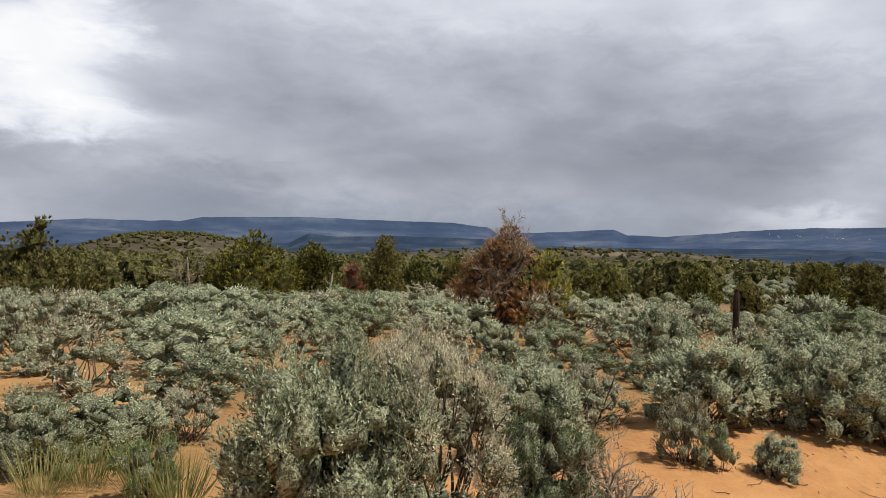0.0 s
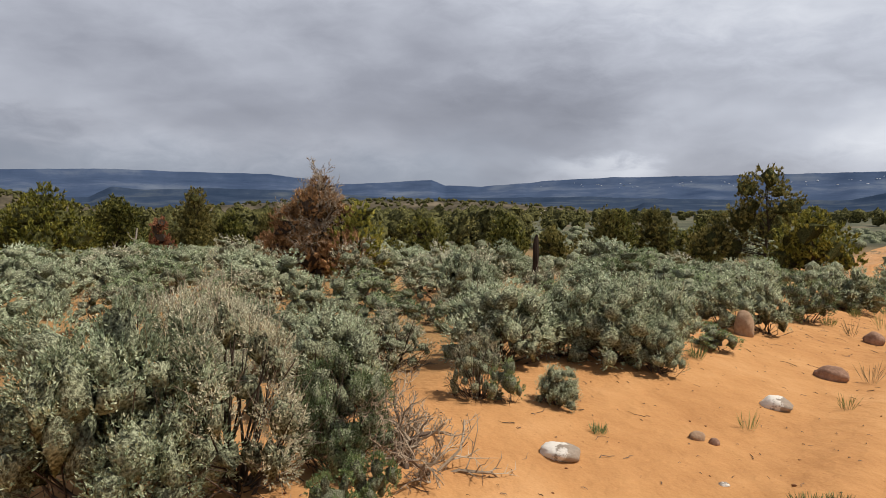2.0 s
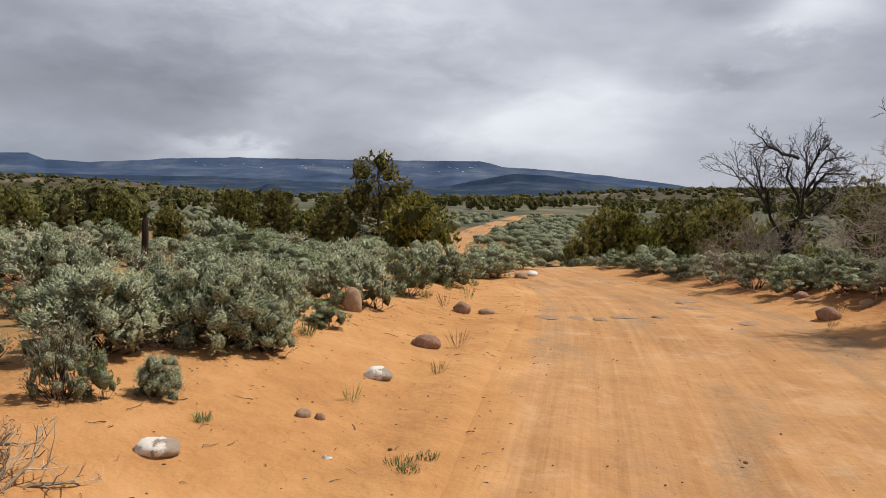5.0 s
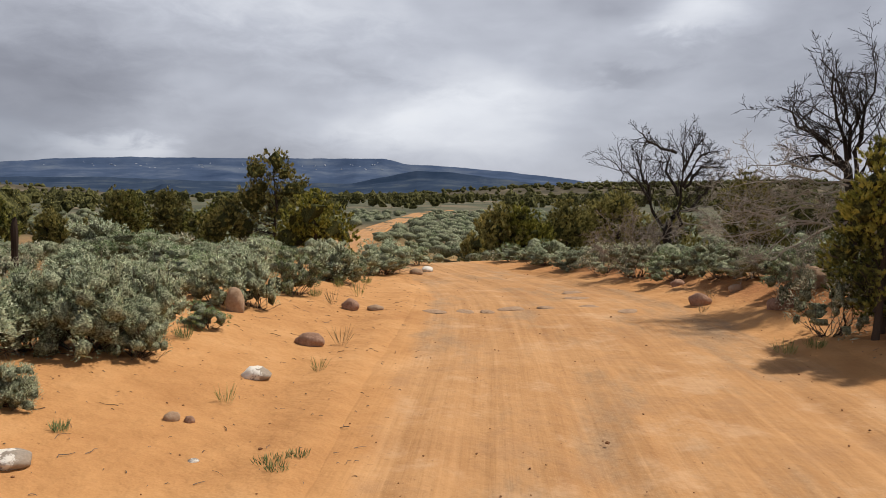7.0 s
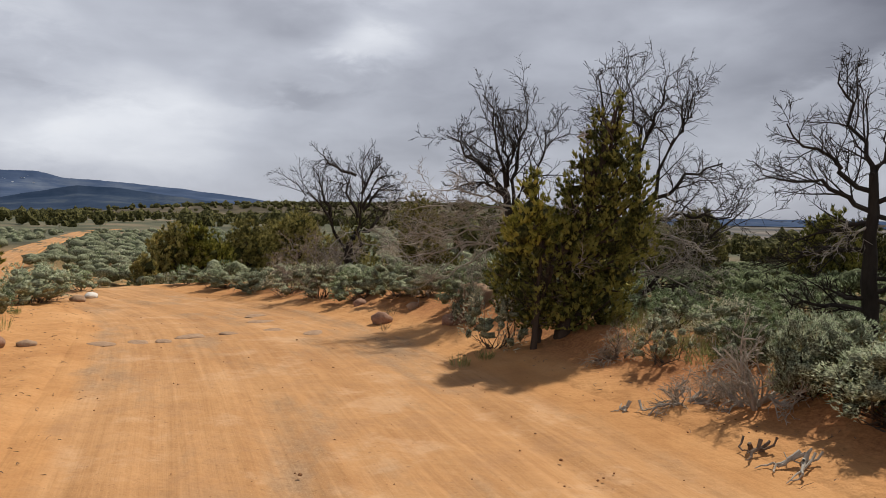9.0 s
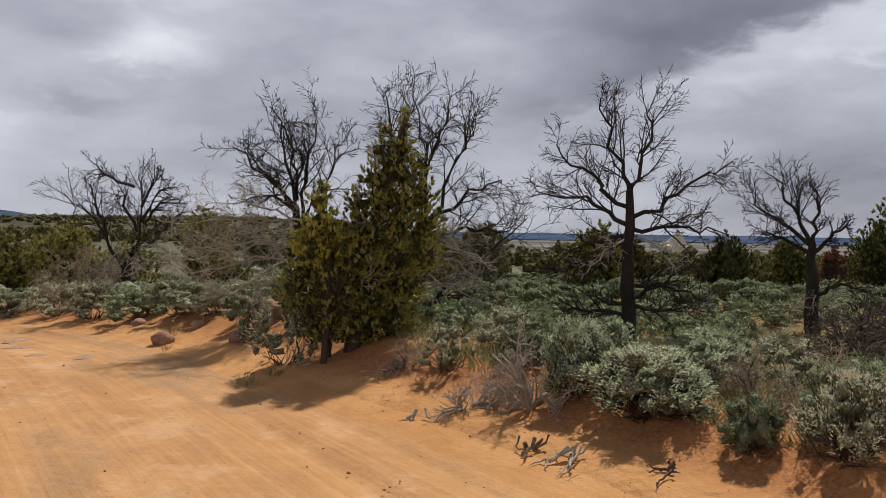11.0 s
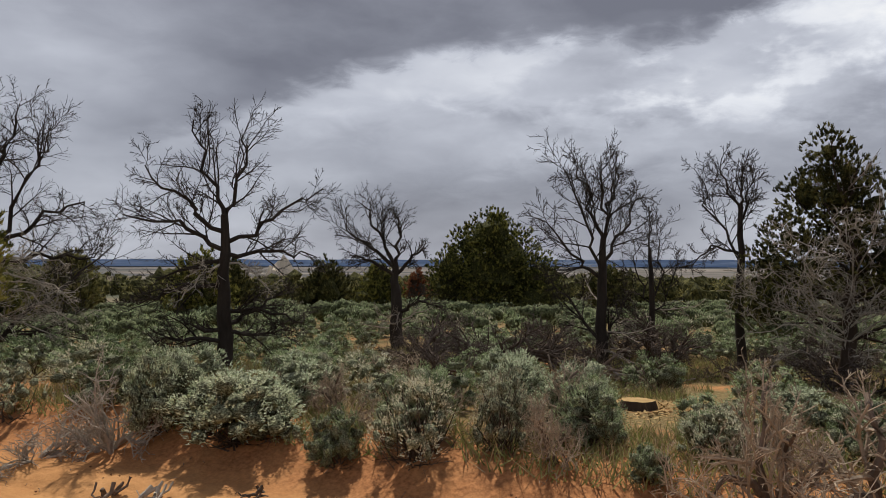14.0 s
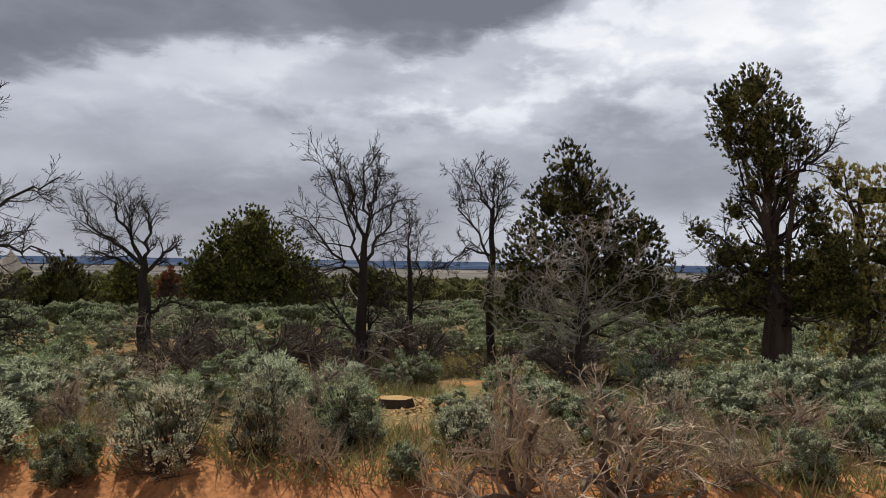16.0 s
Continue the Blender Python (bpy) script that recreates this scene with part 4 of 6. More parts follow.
def live_tree(name, label, x, y, blobs, mat, seed, leaf=0.1, density=260, cheap=True, high=None, thick=0.07, trunk=None, bare=0, limbs=(), category="tree", group="", fill=0.62, branch=0.022, limbmat=None, scale=1.0, narrow=0.45, depth=0.25, twigmat=None, front=False, tuft=1.0, stems=()):
    """A conifer: trunk, limbs that reach into its lobes, foliage, and bare twigs or limbs where it has them."""
    rng = rng_of(seed)
    ob = thing(name, label, category, group)
    blobs = [(u * scale, z * scale, r * scale) for u, z, r in blobs]
    top = high or max(z for _, z, _ in blobs)
    trunk = trunk or ((0, 0), (0.04 * top, 0.5 * top), (0, 0.9 * top))
    line = np.array([(u, rng.normal() * 0.03 if z else 0.0, z) for u, z in trunk])
    line[0, 2] = -0.12
    t = np.linspace(0, 1, 9)
    path = np.stack([np.interp(t, np.linspace(0, 1, len(line)), line[:, c]) for c in range(3)], -1)
    path[1:-1] += rng.normal(size=(7, 3)) * thick * 0.25
    part("trunk", [tube(path, np.linspace(thick * 1.15, thick * 0.2, 9), 8)], BARK, ob, "", True)
    for row in stems:
        q = np.array([(u * scale, rng.normal() * 0.07, z * scale) for u, z in row])
        t = np.linspace(0, len(q) - 1, 10)
        q = np.stack([np.interp(t, np.arange(len(q)), q[:, c]) for c in range(3)], -1) + rng.normal(size=(10, 3)) * 0.018
        part("stem", [tube(q, np.linspace(thick * 0.5, thick * 0.14, 10), 7)], BARK, ob, "", True)
    reach = []
    for u, z, r in blobs:
        for _ in range(3):
            zz = z * rng.uniform(0.55, 0.92)
            start = np.array([np.interp(zz, line[:, 2], line[:, c]) for c in range(3)])
            end = np.array([u, 0, z]) + unit(rng.normal(size=3)) * r * 0.7
            mid = (start + end) / 2 + rng.normal(size=3) * 0.025 * top - [0, 0, 0.02 * top]
            reach.append(tube(np.array([start, (start + mid) / 2, mid, end]), np.linspace(min(thick * 0.3, 0.03), min(thick * 0.08, 0.008), 4), 4))
    inner, outer = sprays(rng, blobs, leaf, density, cheap, fill, narrow, depth, tuft)
    tagged(part("limb_frame", reach, BARK, ob), kind="stuff")
    # dark lumps inside the lobes: their colour stands for shade in the crown
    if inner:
        tagged(part("inner_needles", inner, BARK if mat in (RUSTLEAF, REDLEAF) else NEEDLESHADE, ob), kind="stuff")
    part("crown", outer, mat, ob)
    if bare:
        twigs, tips = [], []
        for k in range(bare):
            u, z, r = blobs[rng.integers(len(blobs))]
            a = rng.uniform(0, 6.28)
            branching(rng, (u * 0.4, 0, z * rng.uniform(0.6, 1)), (math.cos(a), math.sin(a), rng.uniform(0.0, 0.9)), r * rng.uniform(1.1, 1.8), 0.012, 1, BARE, twigs, tips)
        tagged(part("twig_fringe", twigs, twigmat or GREYTWIG, ob, "dry grey bare twigs"), kind="stuff")
    for row in limbs:
        out = bare_limb(rng, row, branch, TANGLE if front else TWIGGY, 0.85 if front else depth, front)
        part("bare_limb", out, limbmat or BARK, ob, "twisted bare limb")
    return stand(ob, x, y, facing(x, y), 0.03)


def bare_limb(rng, row, radius, habit, depth, front=False, thin=0.0035):
    """A limb bent through a few places (across, up), with its side branches."""
    p = np.array([(u, 0.0, z) for u, z in row], float)
    size = np.linalg.norm(p[-1] - p[0])
    side = (rng.uniform(-depth, depth) if not front else -rng.uniform(0.4, 1.3) * depth) * size
    p[:, 1] = np.linspace(0, 1, len(p)) ** 1.3 * side
    t = np.linspace(0, len(p) - 1, 9)
    path = np.stack([np.interp(t, np.arange(len(p)), p[:, c]) for c in range(3)], -1)
    path[1:-1] = (path[:-2] + 2 * path[1:-1] + path[2:]) / 4
    path[1:] += rng.normal(size=(8, 3)) * 0.03 * size
    r = radius * np.linspace(1, 0.12, 9) ** 0.85 + 0.002
    out, tips = [tube(path, r, 6)], []
    many, share, spread = habit[0][:3]
    for k in range(many):
        f = (habit[0][5] + (1 - habit[0][5]) * (k + rng.uniform(0.1, 0.9)) / many) * 8
        i = min(int(f), 7)
        q = path[i] + (path[i + 1] - path[i]) * (f - i)
        d = unit(path[i + 1] - path[i])
        away = unit(np.cross(d, rng.normal(size=3)) + [0, 0, 0.15])
        turn = spread * rng.uniform(0.7, 1.2)
        branching(rng, q, d * math.cos(turn) + away * math.sin(turn), size * share * rng.uniform(0.55, 1.15) * (1.1 - 0.055 * f), min(max(r[i] * 0.42, thin), 0.011), 1, habit, out, tips)
    return out


def dead_tree(label, x, y, high, trunk, limbs, seed, thick=0.09, skirt=0, mat=None, habit=None, grey_limbs=(), thin=0.0045):
    """A bare standing tree: trunk, main limbs with their twigs, and grey low branches if it has them."""
    rng = rng_of(seed)
    ob = thing("dead_tree", label, "dead tree", "bare dead trees")
    k = high / max(max(z for _, z in row) for row in (*limbs, trunk))
    path = np.array([(u * k, 0.0, z * k) for u, z in trunk])
    path[0, 2] = -0.12
    t = np.linspace(0, len(path) - 1, 9)
    path = np.stack([np.interp(t, np.arange(len(path)), path[:, c]) for c in range(3)], -1)
    path[1:-1] += rng.normal(size=(7, 3)) * thick * 0.16
    part("trunk", [tube(path, np.linspace(thick, thick * 0.42, 9), 8)], mat or DEADWOOD, ob, "", True)
    for row in limbs:
        part("branch", bare_limb(rng, [(0.93 * u * k, z * k) for u, z in row], thick * 0.29, habit or TWIGGY, 0.45, False, thin), mat or DEADWOOD, ob)
    for row in grey_limbs:
        part("branch", bare_limb(rng, [(u * k, z * k) for u, z in row], 0.015, TANGLE, 0.6, True), BONEWOOD, ob, "grey weathered low branch")
    for i in range(skirt):
        low, tips = [], []
        a = rng.uniform(0, 6.28)
        branching(rng, (0, 0, high * rng.uniform(0.08, 0.35)), (math.cos(a), math.sin(a), rng.uniform(-0.25, 0.3)), high * rng.uniform(0.2, 0.36), 0.014, 1, BARE, low, tips)
        part("branch", low, GREYTWIG, ob, "grey weathered low branch")
    return stand(ob, x, y, facing(x, y), 0.03)


def bushy(rng, high, wide, pointed=False):
    """Lobes of an ordinary juniper."""
    out = []
    for _ in range(10):
        f = rng.uniform(0.05, 1)
        half = (wide / 2) * ((1 - f) ** 0.8 if pointed else math.sqrt(max(0.05, 1 - f ** 2.2)))
        r = rng.uniform(0.20, 0.30) * min(wide, high) * (0.7 if f > 0.75 else 1)
        out.append((rng.uniform(-1, 1) * max(half - r * 0.6, 0.02), max(r * 0.6, f * (high - r)), r))
    out.append((0, 0.5 * high, 0.36 * min(wide, high)))
    out.append((rng.normal() * 0.05, high - 0.2 * min(wide, high), 0.19 * min(wide, high)))
    return out

# ---- what grows where ----
KINDS = {"e": "deep", "g": "green", "w": "dry", "n": "young", "d": "dead", "k": "dark", "b": "bleached"}
SAGE_NORTH = (
    ("w", -3.13, 6.71, 0.64, 0.92), ("g", -2.60, 8.10, 0.59, 1.37), ("g", -2.28, 4.35, 0.46, 0.57), ("g", -2.03, 4.85, 0.39, 0.65), ("w", -1.70, 5.19, 0.34, 0.48), ("n", -1.50, 3.95, 0.29, 0.34), ("w", -4.52, 8.37, 0.73, 0.90), ("w", -4.76, 10.02, 0.66, 1.13), ("g", -4.21, 11.27, 0.70, 1.41), ("g", -3.32, 11.46, 0.67, 1.31), ("g", -2.31, 10.15, 0.56, 0.99), ("w", -2.14, 12.90, 0.61, 1.15), ("g", -1.17, 12.19, 0.62, 1.16), ("g", -0.18, 11.39, 0.58, 1.00),
)
SAGE_BANK = (
    ("e", 0.50, 3.76, 0.55, 0.52), ("n", 0.62, 3.34, 0.26, 0.24), ("n", 0.45, 3.22, 0.24, 0.26), ("d", 0.90, 3.85, 0.52, 0.58), ("g", 0.58, 6.02, 0.50, 1.00), ("w", 1.14, 6.00, 0.44, 0.70), ("w", 1.54, 4.90, 0.44, 0.40), ("n", 1.72, 4.79, 0.28, 0.25), ("g", 2.08, 4.80, 0.26, 0.33), ("g", 2.05, 5.94, 0.63, 0.95), ("g", 2.62, 9.02, 0.73, 0.81), ("g", 2.63, 6.06, 0.59, 0.61), ("g", 2.99, 5.85, 0.66, 0.89), ("g", 3.66, 6.17, 0.60, 0.62), ("g", 3.25, 5.62, 0.42, 0.50), ("n", 4.35, 6.46, 0.25, 0.45), ("g", 5.47, 7.30, 0.62, 0.65), ("g", 5.06, 7.45, 0.59, 0.78), ("g", 6.73, 8.21, 0.65, 0.76), ("g", 8.69, 9.77, 0.70, 0.85), ("g", 12.49, 12.63, 0.75, 1.54),
)
SAGE_BEND = (
    ("g", 8.74, 9.73, 0.56, 0.94), ("g", 12.03, 12.12, 0.68, 1.36), ("g", 14.93, 13.90, 0.56, 0.88), ("g", 16.59, 12.11, 0.42, 1.04), ("g", 15.80, 10.58, 0.52, 1.09), ("g", 15.04, 9.28, 0.48, 1.02), ("w", 14.31, 7.99, 0.64, 1.06), ("w", 13.57, 6.84, 0.67, 1.30), ("g", 12.79, 5.69, 0.56, 1.10), ("g", 12.28, 4.79, 0.58, 1.03), ("g", 11.89, 4.12, 0.46, 1.07), ("g", 10.91, 3.24, 0.48, 0.80), ("w", 8.89, 2.18, 0.61, 0.89),
)
SAGE_RIGHT = (
    ("w", 10.16, 2.98, 0.63, 0.51), ("d", 8.14, 0.80, 0.34, 0.50), ("w", 7.85, 0.35, 0.44, 0.66), ("b", 6.72, -0.42, 0.62, 0.55), ("b", 6.95, 0.12, 0.36, 0.5), ("g", 6.70, -0.74, 0.60, 0.62), ("e", 7.55, -0.35, 0.45, 0.60), ("g", 7.45, -1.05, 0.46, 0.75), ("w", 8.35, -0.25, 0.48, 0.80), ("e", 8.35, -2.2, 0.40, 0.75),
)
SAGE_SOUTH = (
    ("g", 6.17, -1.18, 0.50, 0.98), ("g", 6.75, -1.75, 0.42, 0.66), ("e", 5.44, -1.68, 0.38, 0.42), ("w", 5.11, -2.12, 0.52, 0.62), ("e", 5.45, -2.25, 0.50, 0.60), ("d", 6.31, -1.95, 0.40, 0.42), ("w", 4.90, -2.60, 0.52, 0.46), ("d", 4.52, -2.76, 0.46, 0.36), ("g", 5.72, -3.20, 0.52, 0.62), ("e", 6.4, -2.9, 0.45, 0.60),
    ("g", 5.25, -3.40, 0.52, 0.70), ("e", 4.75, -3.15, 0.46, 0.55), ("d", 5.0, -3.1, 0.55, 0.6), ("e", 4.55, -3.95, 0.24, 0.45), ("e", 5.2, -4.55, 0.28, 0.50), ("g", 4.65, -4.95, 0.36, 0.65), ("e", 5.55, -5.6, 0.42, 0.70), ("g", 6.75, -3.75, 0.50, 0.70), ("d", 5.9, -3.75, 0.45, 0.6), ("w", 4.1, -3.6, 0.36, 0.5), ("d", 2.75, -5.1, 0.50, 0.6), ("e", 2.5, -5.6, 0.42, 0.6), ("g", 3.4, -6.0, 0.48, 0.8), ("d", 3.7, -5.3, 0.4, 0.5),
    ("d", 3.50, -3.40, 0.70, 0.66), ("d", 3.11, -3.75, 0.64, 0.86), ("d", 2.72, -4.15, 0.42, 0.5), ("e", 3.78, -4.55, 0.42, 0.6), ("g", 4.05, -7.34, 0.47, 0.69), ("g", 3.61, -7.47, 0.55, 0.86), ("e", 2.47, -4.60, 0.32, 0.4), ("e", 4.02, -3.05, 0.22, 0.30), ("e", 7.2, -5.75, 0.43, 0.67), ("k", 8.63, -3.71, 0.60, 0.85), ("d", 7.9, -3.2, 0.40, 0.6), ("w", 7.1, -2.5, 0.5, 0.7), ("k", 8.9, -6.1, 0.5, 0.6), ("k", 6.6, -7.6, 0.6, 0.9), ("k", 7.5, -7.3, 0.5, 0.7), ("w", 4.4, -4.2, 0.3, 0.5), ("k", 9.6, -4.3, 0.75, 1.2), ("k", 9.2, -5.1, 0.8, 1.1), ("k", 9.9, -6.2, 0.7, 1.1), ("k", 8.4, -6.9, 0.7, 0.9), ("k", 9.4, -7.4, 0.8, 1.2), ("k", 7.3, -8.7, 0.7, 1.0), ("k", 6.2, -9.1, 0.6, 1.0), ("g", 3.04, -7.26, 0.55, 0.70),
)
SAGE_LISTS = (SAGE_NORTH, SAGE_BANK, SAGE_BEND, SAGE_RIGHT, SAGE_SOUTH)


TRUNKS = ((10.1, -1.71), (12.6, -4.92), (9.07, -6.43), (10.6, -8.53), (7.93, -7.73), (6.75, -8.10), (5.62, -11.16), (1.10, 13.3), (4.55, 12.0), (9.0, 1.67), (6.05, -4.6), (7.7, -5.8))


def hides_trunk(x, y):
    """Whether a bush would stand before the foot of a tree, seen from the road."""
    for tx, ty in TRUNKS:
        r = math.hypot(tx, ty)
        f = min(1.03, max(1 - 2.5 / r, (x * tx + y * ty) / r ** 2))
        if math.hypot(x - f * tx, y - f * ty) < 0.6:
            return True
    return False


def low_sage(places, rng):
    """The low green sage of the southern flat, too many to count."""
    sorts = [sage_bush(900 + k, 12, 300, 3, 0.062, 6, 0, 0.12)[:3] for k in range(4)]
    joined = ([], [], [])
    for x, y, high, wide in places:
        a, z = rng.uniform(0, 6.28), float(ground_height(x, y)) - 0.02
        turn = np.array([[math.cos(a), math.sin(a), 0], [-math.sin(a), math.cos(a), 0], [0, 0, 1]])
        for chunks, out in zip(sorts[int(rng.integers(4))], joined):
            out.extend(((v @ turn) * [wide, wide, high] + [x, y, z], f) for v, f in chunks)
    tagged(part("low_sage_stems", joined[0], SAGEWOOD), "woody stems of low sagebrush", "sagebrush", kind="stuff")
    tagged(part("low_sage_heads", joined[1], SAGESHADE, None, "", True), "dense inner heads of low green sagebrush, darkened for shade", "sagebrush", kind="stuff")
    tagged(part("low_sage_leaves", joined[2], SAGEDEEP), "leaves of low green sagebrush on the flat", "sagebrush", kind="stuff")


def plant_sage():
    rng = rng_of(41)
    plant("green", 2, -0.46, 3.42, 0.90, 1.00, rng)
    plant("dry", 2, 0.02, 3.66, 0.95, 0.86, rng)
    plant("dry", 2, -0.32, 4.45, 0.86, 0.90, rng)
    plant("green", 1, 0.55, 4.75, 0.66, 0.80, rng)
    for rows in SAGE_LISTS:
        for kind, x, y, high, wide in rows:
            kind = "e" if kind == "g" and x > 6 and y > 2 and int(x * 10) % 2 else kind
            plant(KINDS[kind], 2 if math.hypot(x, y) < 4.6 and kind in "gne" else int(math.hypot(x, y) < 6.8), x, y, high * (1.08 if x < 5 and y > 0 else 1), wide * (1.05 if x < 5 and y > 0 else 1), rng)
    for _ in range(700):
        a, r = rng.uniform(-38, 44), rng.uniform(4.2, 9.5)
        x, y = r * math.sin(radians(a)), r * math.cos(radians(a))
        s, q, lw, rw = (float(v) for v in road_frame(x, y))
        wide = rng.uniform(0.4, 0.95)
        if q < lw + 2.1 + 0.25 * wide or (a < -4 and r < 6.6) or any((x - bx) ** 2 + (y - by) ** 2 < (1.02 * (wide / 2 + bw)) ** 2 for bx, by, bw in BUSHES):
            continue
        plant(("dry", "green", "green", "deep")[int(rng.integers(4))], int(r < 6.5), x, y, wide * rng.uniform(0.55, 0.75), wide, rng)
    for _ in range(420):
        a, r = rng.uniform(88, 150), rng.uniform(4.6, 8.6)
        x, y = r * math.sin(radians(a)), r * math.cos(radians(a))
        s, q, lw, rw = (float(v) for v in road_frame(x, y))
        wide = rng.uniform(0.28, 0.6)
        if q > -rw - 0.9 or any((x - bx) ** 2 + (y - by) ** 2 < (0.95 * (wide / 2 + bw)) ** 2 for bx, by, bw in BUSHES) or hides_trunk(x, y):
            continue
        plant(("dry", "deep", "dry", "deep", "dead")[int(rng.integers(5))], int(r < 6.5), x, y, wide * rng.uniform(0.5, 0.8), wide, rng)
    made, low = 0, []
    for _ in range(9000):
        a, r = rng.uniform(-36, 168), 6.0 + 12.5 * (_ / 9000) + rng.uniform(0, 2.5)
        x, y = r * math.sin(radians(a)), r * math.cos(radians(a))
        s, q, lw, rw = (float(v) for v in road_frame(x, y))
        if -rw - 1.3 < q < lw + 2.2 or (a > 95 and rng.uniform() < 0.45) or (a < -2 and r < 9) or (a > 112 and r < 8.3) or made >= 250:
            continue
        wide = rng.uniform(0.75, 1.35) * (0.58 if a > 80 else 1)
        if any((x - bx) ** 2 + (y - by) ** 2 < (0.86 * (wide / 2 + bw)) ** 2 for bx, by, bw in BUSHES):
            continue
        if hides_trunk(x, y) or noise.noise((x * 0.25, y * 0.25, 3.0)) < -0.28:
            continue
        made += 1
        high = wide * rng.uniform(0.5, 0.68)
        if a > 80:
            low.append((x, y, high, wide))
            BUSHES.append((x, y, wide / 2))
            continue
        kind = ("green" if rng.uniform() < 0.6 else "deep") if rng.uniform() < 0.74 else "dry"
        plant(kind, 0, x, y, high, wide, rng)
    low_sage(low, rng)
    plant_all()


def far_sage():
    """The sage flats farther off, past counting."""
    rng = rng_of(77)
    n = 9600
    a = rng.uniform(-45, 175, n)
    a[8200:] = rng.uniform(25, 66, 1400)
    r = 15 + (85 - 52 * smooth(75, 92, a)) * rng.uniform(0, 1, n) ** 1.35
    a = np.radians(a)
    x, y = r * np.sin(a), r * np.cos(a)
    s, q, lw, rw = road_frame(x, y)
    near = np.array([min((bx - px) ** 2 + (by - py) ** 2 for bx, by, _ in BUSHES) if pr < 24 else 9 for px, py, pr in zip(x, y, r)])
    patch = np.array([noise.noise((px * 0.11, py * 0.11, 5.0)) for px, py in zip(x, y)])
    keep = ((q > lw + 0.9) | (q < -rw - 0.9)) & (near > 0.62) & (patch > -0.6 + 0.002 * r)
    x, y, r = x[keep], y[keep], r[keep]
    wide = rng.uniform(0.6, 1.45, len(x))
    seen, pick = {}, []
    for i in range(len(x)):
        cell = (int(x[i] // 1.5), int(y[i] // 1.5))
        close = [j for dx in (-1, 0, 1) for dy in (-1, 0, 1) for j in seen.get((cell[0] + dx, cell[1] + dy), ())]
        if any((x[i] - x[j]) ** 2 + (y[i] - y[j]) ** 2 < (0.46 * (wide[i] + wide[j])) ** 2 for j in close):
            continue
        seen.setdefault(cell, []).append(i)
        pick.append(i)
    x, y, r, wide = x[pick], y[pick], r[pick], wide[pick]
    z, m = ground_height(x, y), len(x)
    high = 0.14 + wide * rng.uniform(0.28, 0.40, m)
    tone = rng.uniform(size=m)
    chunks = {"grey": [], "dry": [], "deep": []}
    # southward the sage takes the colours darkened as backlit
    south = smooth(70, 95, np.degrees(np.arctan2(x, y))) * 0.52 + 0.42
    heads = {True: [], False: []}
    for i in range(m):
        for k in range(5 if r[i] < 26 else 3 if r[i] < 45 else 1):
            spread = 0.0 if r[i] >= 45 else 0.26
            a, h = rng.uniform(0, 6.28), rng.uniform(0.42, 0.62)
            w = wide[i] * (0.46 if r[i] >= 45 else 0.18 if r[i] < 26 else 0.27)
            heads[bool(south[i] > 0.7)].append(lump(rng, (x[i] + math.cos(a) * spread * wide[i], y[i] + math.sin(a) * spread * wide[i], z[i] + high[i] * (h if spread else 0.38)), (w, w, high[i] * (0.33 if spread else 0.55)), 1, 0.15))
    for low, up, per, size in ((0, 26, 330, 0.055), (26, 45, 120, 0.08), (45, 120, 30, 0.15)):
        for sort, pick in (("grey", (tone < 0.8) & (tone >= 0.8 * south)), ("dry", tone >= 0.8), ("deep", tone < 0.8 * south)):
            i = np.flatnonzero((r >= low) & (r < up) & pick)
            k = np.repeat(i, per)
            d = unit(rng.normal(size=(len(k), 3)) * [1, 1, 0.8] + [0, 0, 0.55])
            d[:, 2] = np.abs(d[:, 2])
            base = np.stack([x[k], y[k], z[k]], -1) + d * np.stack([wide[k] * 0.47, wide[k] * 0.47, high[k] * 0.92], -1) * rng.uniform(0.75, 1, (len(k), 1))
            chunks[sort].append(leaf_tris(rng, base, d * 0.7 + [0, 0, 0.5] + rng.normal(size=(len(k), 3)) * 0.4, size * rng.uniform(0.7, 1.4, len(k)), size * 0.45, d + [0, 0, 0.2]))
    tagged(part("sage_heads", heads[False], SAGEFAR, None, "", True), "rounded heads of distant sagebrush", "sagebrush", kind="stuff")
    tagged(part("green_sage_heads", heads[True], SAGEFARBACKLIT, None, "", True), "rounded heads of distant sagebrush, greener and darkened as backlit", "sagebrush", kind="stuff")
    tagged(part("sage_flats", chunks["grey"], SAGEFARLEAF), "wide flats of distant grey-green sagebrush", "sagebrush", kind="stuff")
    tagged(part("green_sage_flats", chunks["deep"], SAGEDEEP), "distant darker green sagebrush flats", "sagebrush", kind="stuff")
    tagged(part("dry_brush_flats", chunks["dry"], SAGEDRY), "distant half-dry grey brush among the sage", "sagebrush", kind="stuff")


